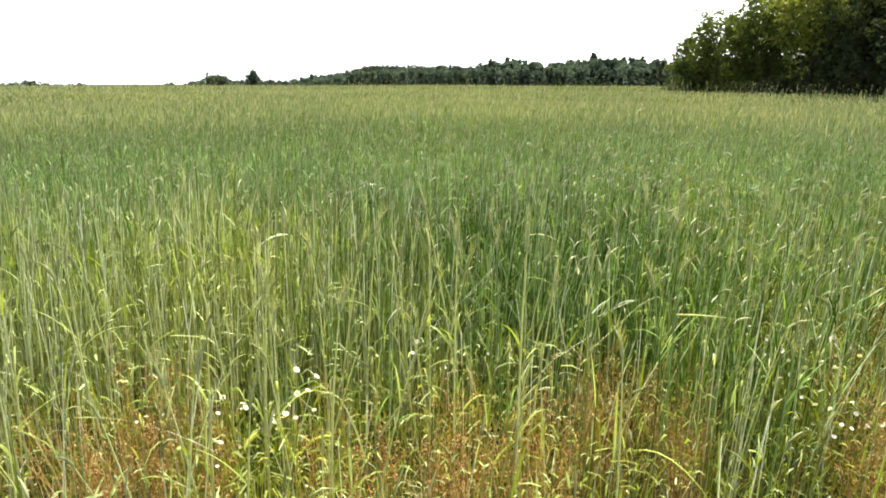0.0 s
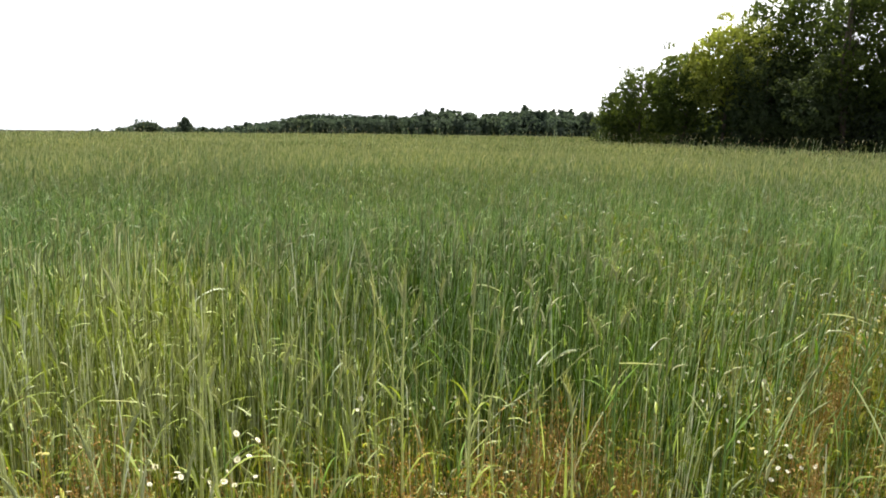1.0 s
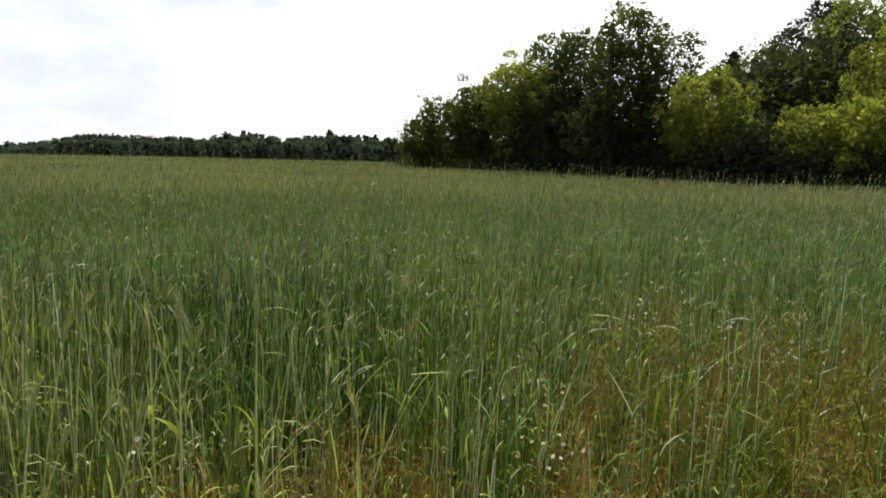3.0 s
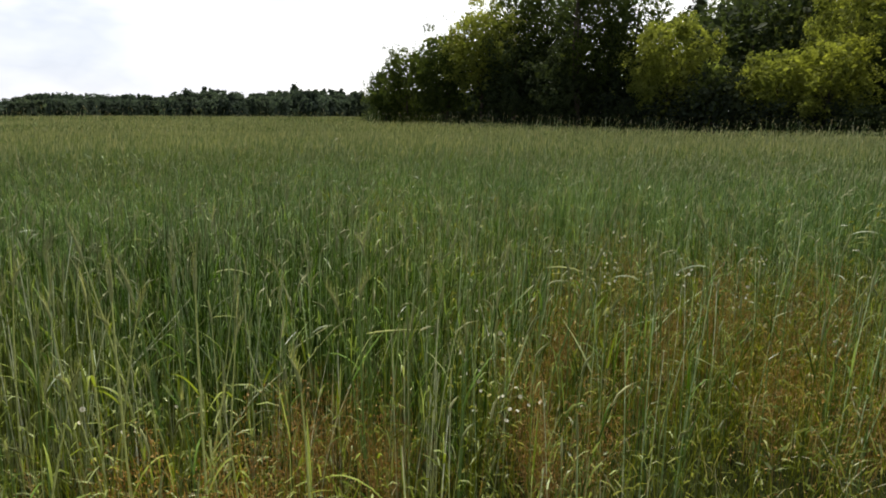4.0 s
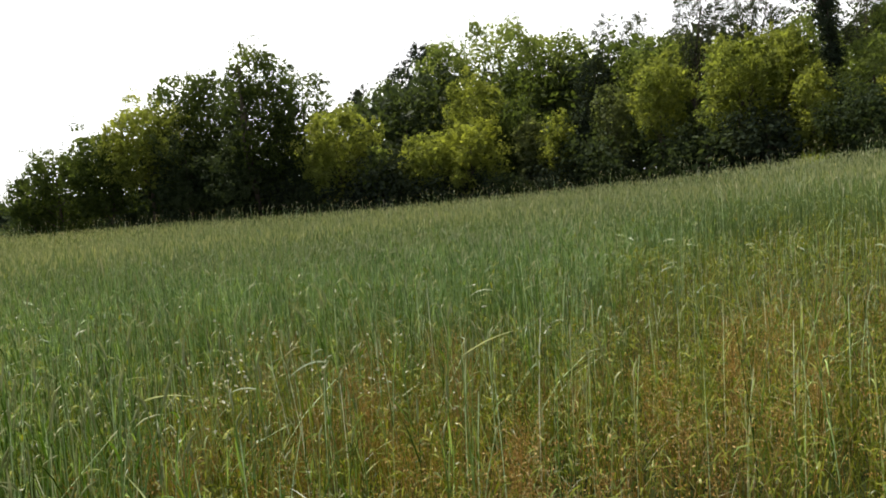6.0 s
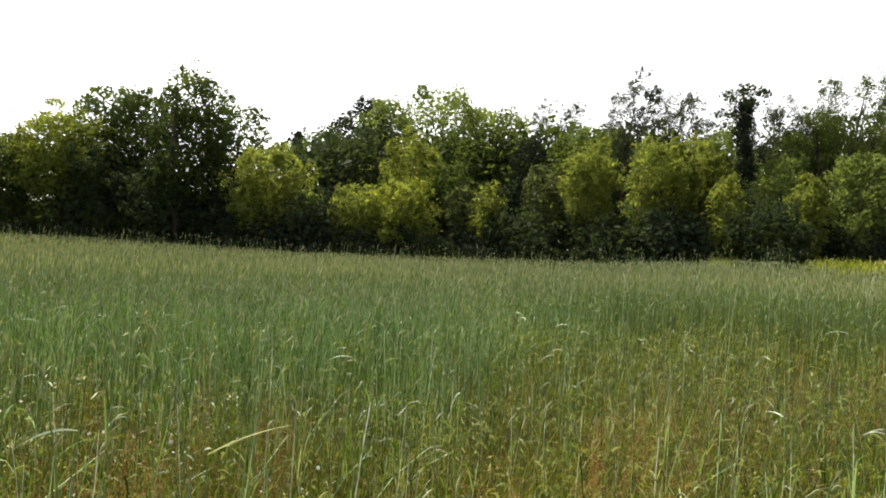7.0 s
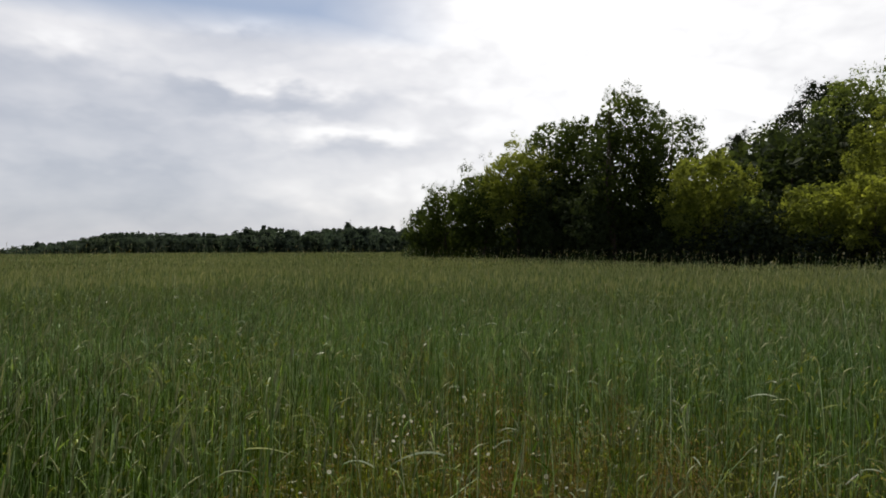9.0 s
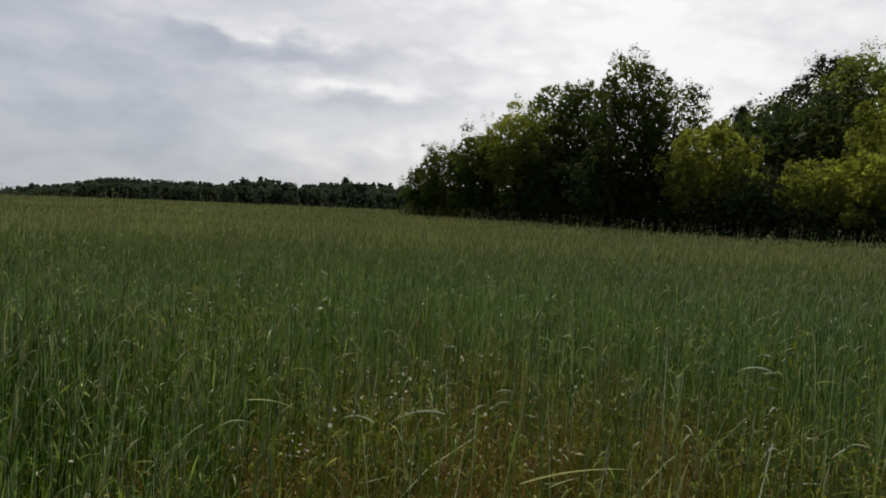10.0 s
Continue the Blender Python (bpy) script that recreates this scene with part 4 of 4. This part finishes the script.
dark_tree(53.4, 20.7, 3.5, 8.9, leaves=4500, low=0.04, mat=M_LEAF_PALE, label="pale green slender tree among the bushes")
thin_tree(69.0, 24.8, 8.0, 17.9, leaves=16625, low=0.5, mat=M_LEAF_GREY)
dark_tree(62.5, 21.0, 6.0, 13.5, mat=M_LEAF_SUNLIT, leaves=6500)
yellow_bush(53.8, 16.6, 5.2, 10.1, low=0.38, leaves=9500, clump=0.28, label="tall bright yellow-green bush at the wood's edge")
dark_tree(65.1, 17.4, 6.0, 13.8, mat=M_LEAF_SUNLIT, leaves=6500)
thin_tree(63.6, 15.4, 5.2, 18.4, leaves=14874, low=0.5, mat=M_LEAF_GREY)
thin_tree(68.4, 12.0, 5.0, 17.8, leaves=12250, low=0.6, mat=M_LEAF_GREY)
dark_tree(59.5, 12.5, 5.0, 11.0, mat=M_LEAF_SUNLIT, leaves=6000)
yellow_bush(54.4, 10.7, 5.6, 10.8, low=0.38, leaves=10000, clump=0.28)
yellow_bush(58.6, 8.2, 4.4, 11.6, low=0.38, leaves=6000)
yellow_bush(53.1, 5.7, 3.2, 7.5, low=0.12, leaves=4500, mat=M_LEAF_YELLOW)
thin_tree(67.0, 3.0, 6.4, 16.4, leaves=13125, low=0.5, mat=M_LEAF_GREY)
thin_tree(65.1, 0.2, 4.6, 15.3, leaves=8750, low=0.5)
thin_tree(65.0, -3.3, 7.4, 17.8, leaves=15749, low=0.45)
dark_tree(60.5, 2.5, 5.5, 10.0, low=0.02, mat=M_LEAF_SUNLIT, leaves=6000)
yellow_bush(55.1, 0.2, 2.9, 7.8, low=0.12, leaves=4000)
dark_tree(58.0, -3.1, 5.0, 10.0, low=0.02, mat=M_LEAF_SUNLIT, leaves=6500)
dark_tree(60.0, -7.5, 6.0, 11.5, low=0.02, mat=M_LEAF_SUNLIT, leaves=6500)
dark_tree(58.0, -13.0, 7.0, 12.5, low=0.02, mat=M_LEAF_SUNLIT, leaves=6500)
tree("bush", "low dark green thicket at the field's end", "bush", 51.0, 2.2, 5.2, 4.9, M_LEAF_DARK, low=0.02, leaves=6000, group=EDGE, seed=next(seedling))


def ivy_tree(x, y, top):
    """A leaning trunk wrapped in ivy, with a thin crown on top."""
    rng = np.random.default_rng(77)
    z0 = float(lie(x, y)) - 0.05
    H = top - z0
    root = new("ivy_covered_tree")
    root.matrix_basis = pose(x, y, z0)
    wood, ivy, crown = Soup(), Soup(), Soup()
    u = np.linspace(0, 1, 10)
    line = np.stack([0.1 + 0 * u, 1.0 * u - 0.5, H * 0.93 * u], -1)
    tubes(wood, line[None], np.linspace(0.3, 0.06, 10)[None], 8)
    for k in range(26):
        h = rng.uniform(0.18, 0.86)
        c = np.array([0.1, h - 0.5, H * h]) + rng.normal(0, 0.22, 3)
        leaf_cloud(ivy, rng, c, rng.uniform(0.6, 0.95) * (1.1 - 0.35 * h), 240, 0.12, 1.1)
    for k in range(16):
        c = np.array([0.1 + rng.normal(0, 1.1), 0.4 + rng.normal(0, 1.1), H * rng.uniform(0.72, 0.97)])
        l2, r2 = limb(rng, line[7], c, 0.06, 0.012, 5, 0.08)
        tubes(wood, l2[None], r2[None], 5)
        leaf_cloud(crown, rng, c, rng.uniform(0.5, 0.8), 85, 0.14)
    part("trunk", wood, M_BARK, root, soft=True)
    part("ivy", ivy, M_LEAF_PINE, root, "dark ivy wrapped round the trunk")
    part("crown", crown, M_LEAF_DARK, root)
    return tagged(root, "tall tree with an ivy-wrapped leaning trunk", "tree", EDGE)


ivy_tree(59.3, 5.0, 17.0)
dark_tree(68.0, 8.0, 7.5, 14.2, mat=M_LEAF_SUNLIT, leaves=5500)
dark_tree(67.0, 1.0, 7.0, 13.2, low=0.02, mat=M_LEAF_SUNLIT, leaves=5500)
dark_tree(66.0, -6.0, 7.0, 13.6, low=0.02, mat=M_LEAF_SUNLIT, leaves=5500)
dark_tree(70.0, 19.5, 7.0, 15.2, mat=M_LEAF_SUNLIT, leaves=5500)


def wood_interior():
    """Trees that fill the wood behind its edge, and low shrubs added to darken its foot."""
    rng = np.random.default_rng(88)
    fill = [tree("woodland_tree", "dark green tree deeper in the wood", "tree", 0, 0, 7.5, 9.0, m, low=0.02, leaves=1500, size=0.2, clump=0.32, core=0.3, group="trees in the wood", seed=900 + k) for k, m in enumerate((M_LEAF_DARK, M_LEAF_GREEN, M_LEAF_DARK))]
    spots = []
    for a, r0 in ((25, 76), (30, 70), (32, 78), (35, 76), (42, 76), (43, 80), (45, 72), (46, 64), (48, 70), (51, 66), (53, 80), (55, 68), (60, 74), (62, 66),
                  (66, 72), (68, 80), (71, 70), (73, 80), (76, 72), (81, 74), (87, 72), (90, 80), (93, 74), (97, 70), (101, 76), (106, 70), (33, 66), (37, 63), (44, 62), (50, 62), (53, 62), (56, 61), (59, 61), (63, 60), (67, 62), (70, 61), (74, 62), (79, 62), (83, 63)):
        spots.append((r0 * math.sin(radians(a)), r0 * math.cos(radians(a)), rng.uniform(0.9, 1.15) * (0.75 if r0 < 65 else 1.0 if a < 47 else 1.5)))
    for k, (x, y, s) in enumerate(spots):
        m = pose(x, y, float(lie(x, y)), 0, 0, rng.uniform(0, 360))
        ob = fill[k] if k < 3 else copy_thing(fill[k % 3], m)
        ob.matrix_basis = m
        ob.scale = (s, s, s)
    # shrubs added at the foot: the shade there put into dark leaf colours
    low = [tree("foot_shade_shrub", "low shrub added at the foot of the wood, coloured dark for its shade", "shrub", 0, 0, 4.4, 3.3, m, low=0.0, leaves=1000, size=0.13, clump=0.4, group="undergrowth at the wood's foot", seed=950 + k) for k, m in enumerate((M_LEAF_DARK, M_LEAF_PINE))]
    front = []
    for k in range(40):
        a = 20.5 + k * 1.9
        r = float(np.interp(a, EDGE_AZ, EDGE_R)) + rng.uniform(7.0, 15.0) + (9 if a > 86 else 4 if a > 80 else 0)
        front.append((r * math.sin(radians(a)), r * math.cos(radians(a)), rng.uniform(0.45, 1.3)))
    for k in range(38):
        a = 27.0 + k * 1.45
        r = float(np.interp(a, EDGE_AZ, EDGE_R)) + rng.uniform(6.0, 9.5)
        front.append((r * math.sin(radians(a)), r * math.cos(radians(a)), rng.uniform(0.35, 1.3)))
    for k in range(16):
        a, r = 80.0 + k * 1.6, rng.uniform(60, 64)
        front.append((r * math.sin(radians(a)), r * math.cos(radians(a)), rng.uniform(0.9, 1.3)))
    for k, (x, y, s) in enumerate(front):
        m = pose(x, y, float(lie(x, y)), 0, 0, rng.uniform(0, 360))
        ob = low[k] if k < 2 else copy_thing(low[k % 2], m)
        ob.matrix_basis = m
        ob.scale = (s * rng.uniform(0.8, 1.2), s * rng.uniform(0.8, 1.2), s * rng.uniform(0.6, 1.2))


wood_interior()

# ---- the field's far end: bright grass and a bank of earth ----
rng = np.random.default_rng(55)
a, r = np.radians(np.concatenate([rng.uniform(89.5, 106, 6000), rng.normal(83.6, 0.5, 260)])), np.concatenate([rng.uniform(40.5, 50.5, 6000), rng.uniform(43.5, 45, 260)])
p = np.stack([r * np.sin(a), r * np.cos(a), lie(r * np.sin(a), r * np.cos(a))], -1)
verge = Soup()
blades(verge, rng, p, np.where(a > radians(88), rng.uniform(0.4, 0.95, len(p)), rng.uniform(1.0, 1.5, len(p))), rng.uniform(0.04, 0.09, len(p)), 4, (0.1, 0.9), (0.1, 0.5))
stuff("bright_grass", verge, M_WEED, "bright yellow-green grass where the crop ends", "grass")


def earth_bank():
    rng = np.random.default_rng(56)
    u, v = np.meshgrid(np.linspace(0, 1, 28), np.linspace(-1, 1, 9), indexing="ij")
    x = 51.5 + v * 1.3 + rng.normal(0, 0.06, u.shape)
    y = -2.4 - 16 * u
    z = lie(x, y) - 0.1 + 1.4 * (1 - v ** 2) * np.clip(u * 4, 0, 1) + rng.normal(0, 0.05, u.shape)
    k = 9
    q = [[i * k + j, i * k + j + 1, (i + 1) * k + j + 1, (i + 1) * k + j] for i in range(27) for j in range(8)]
    soup = Soup()
    soup.put(np.stack([x, y, z], -1).reshape(-1, 3), q)
    return tagged(new("earth_bank", soup.mesh("earth_bank", M_TRACK, True)), "low bank of dry beige earth beyond the grass", "bank", kind="structure")


earth_bank()


# ---- far woods across the field ----
def far_woods():
    rng = np.random.default_rng(66)
    crest_az = [-36, -34, -32.5, -31, -30, -24, -22, -19, -17, -14, -12, -9, -6.6, 0, 2.6]
    crest_z = [0.6, 1.2, 2.0, 1.2, 0.4, 0.4, 0.8, 3.2, 2.0, 2.2, 3.4, 4.9, 7.6, 7.8, 7.2]
    near_az = [2.8, 3.8, 6, 8.7, 11, 14, 17, 21, 30]
    near_z = [7.0, 9.2, 9.6, 8.6, 9.8, 10.0, 9.6, 9.8, 10.0]
    soup = Soup()
    for lo, hi, dist, azs, zs, step in ((-36, 4, 300, crest_az, crest_z, 0.27), (-13, 5, 268, crest_az, crest_z, 0.32), (2.6, 30, 240, near_az, near_z, 0.27), (3, 28, 225, near_az, near_z, 0.4)):
        a = lo
        while a < hi:
            a += step * rng.uniform(0.6, 1.4)
            d = dist + rng.uniform(-10, 10)
            scale = d / 260
            top = np.interp(a, azs, zs) * scale * (1 if dist in (300, 240) else 0.8) + rng.normal(0, 0.3 if a < 3 else 0.9)
            if top < 0.9:
                continue
            x, y = d * math.sin(radians(a)), d * math.cos(radians(a))
            ground = float(lie(x, y))
            pine = rng.uniform() < 0.35
            wide = rng.uniform(1.2, 2.0) if pine else rng.uniform(1.8, 3.4)
            h = ground + 0.5
            while h < top:
                k = min(1.0, (h - ground) / max(top - ground, 1))
                r = wide * ((1.1 - 0.85 * k) if pine else (1.05 - 0.6 * k ** 3)) * rng.uniform(0.75, 1.15)
                leaf_cloud(soup, rng, np.array([x + rng.normal(0, 0.3 if pine else 1.4), y + rng.normal(0, 0.8), min(h, top - r * 0.7)]), r, 27, 0.68)
                leaf_cloud(soup, rng, np.array([x, y + 1.0, min(h, top - r)]), r * 0.8, 12, 1.1, 0.8, 0.8)
                h += 1.1
    stuff("far_woods", soup, M_FAR_WOOD_HAZE, "dark belt of woods on the horizon, tinted blue-green for haze", "woods")


far_woods()
FAR = "single trees on the horizon"
tree("conifer", "lone dark pine above the far woods", "tree", 58.0, 253.5, 7.0, 11.9, M_FAR_WOOD_HAZE, low=0.1, leaves=700, size=0.5, group=FAR, seed=501, shape="cone")
tree("conifer", "lone small pine on the horizon", "tree", -72.5, 249.5, 5.2, 5.8, M_FAR_WOOD_HAZE, low=0.05, leaves=600, size=0.5, group=FAR, seed=502, shape="cone")
tree("deciduous_tree", "round tree standing alone on the horizon", "tree", -85.0, 246.0, 8.5, 3.7, M_FAR_WOOD_HAZE, low=0.1, leaves=700, size=0.5, group=FAR, seed=503)
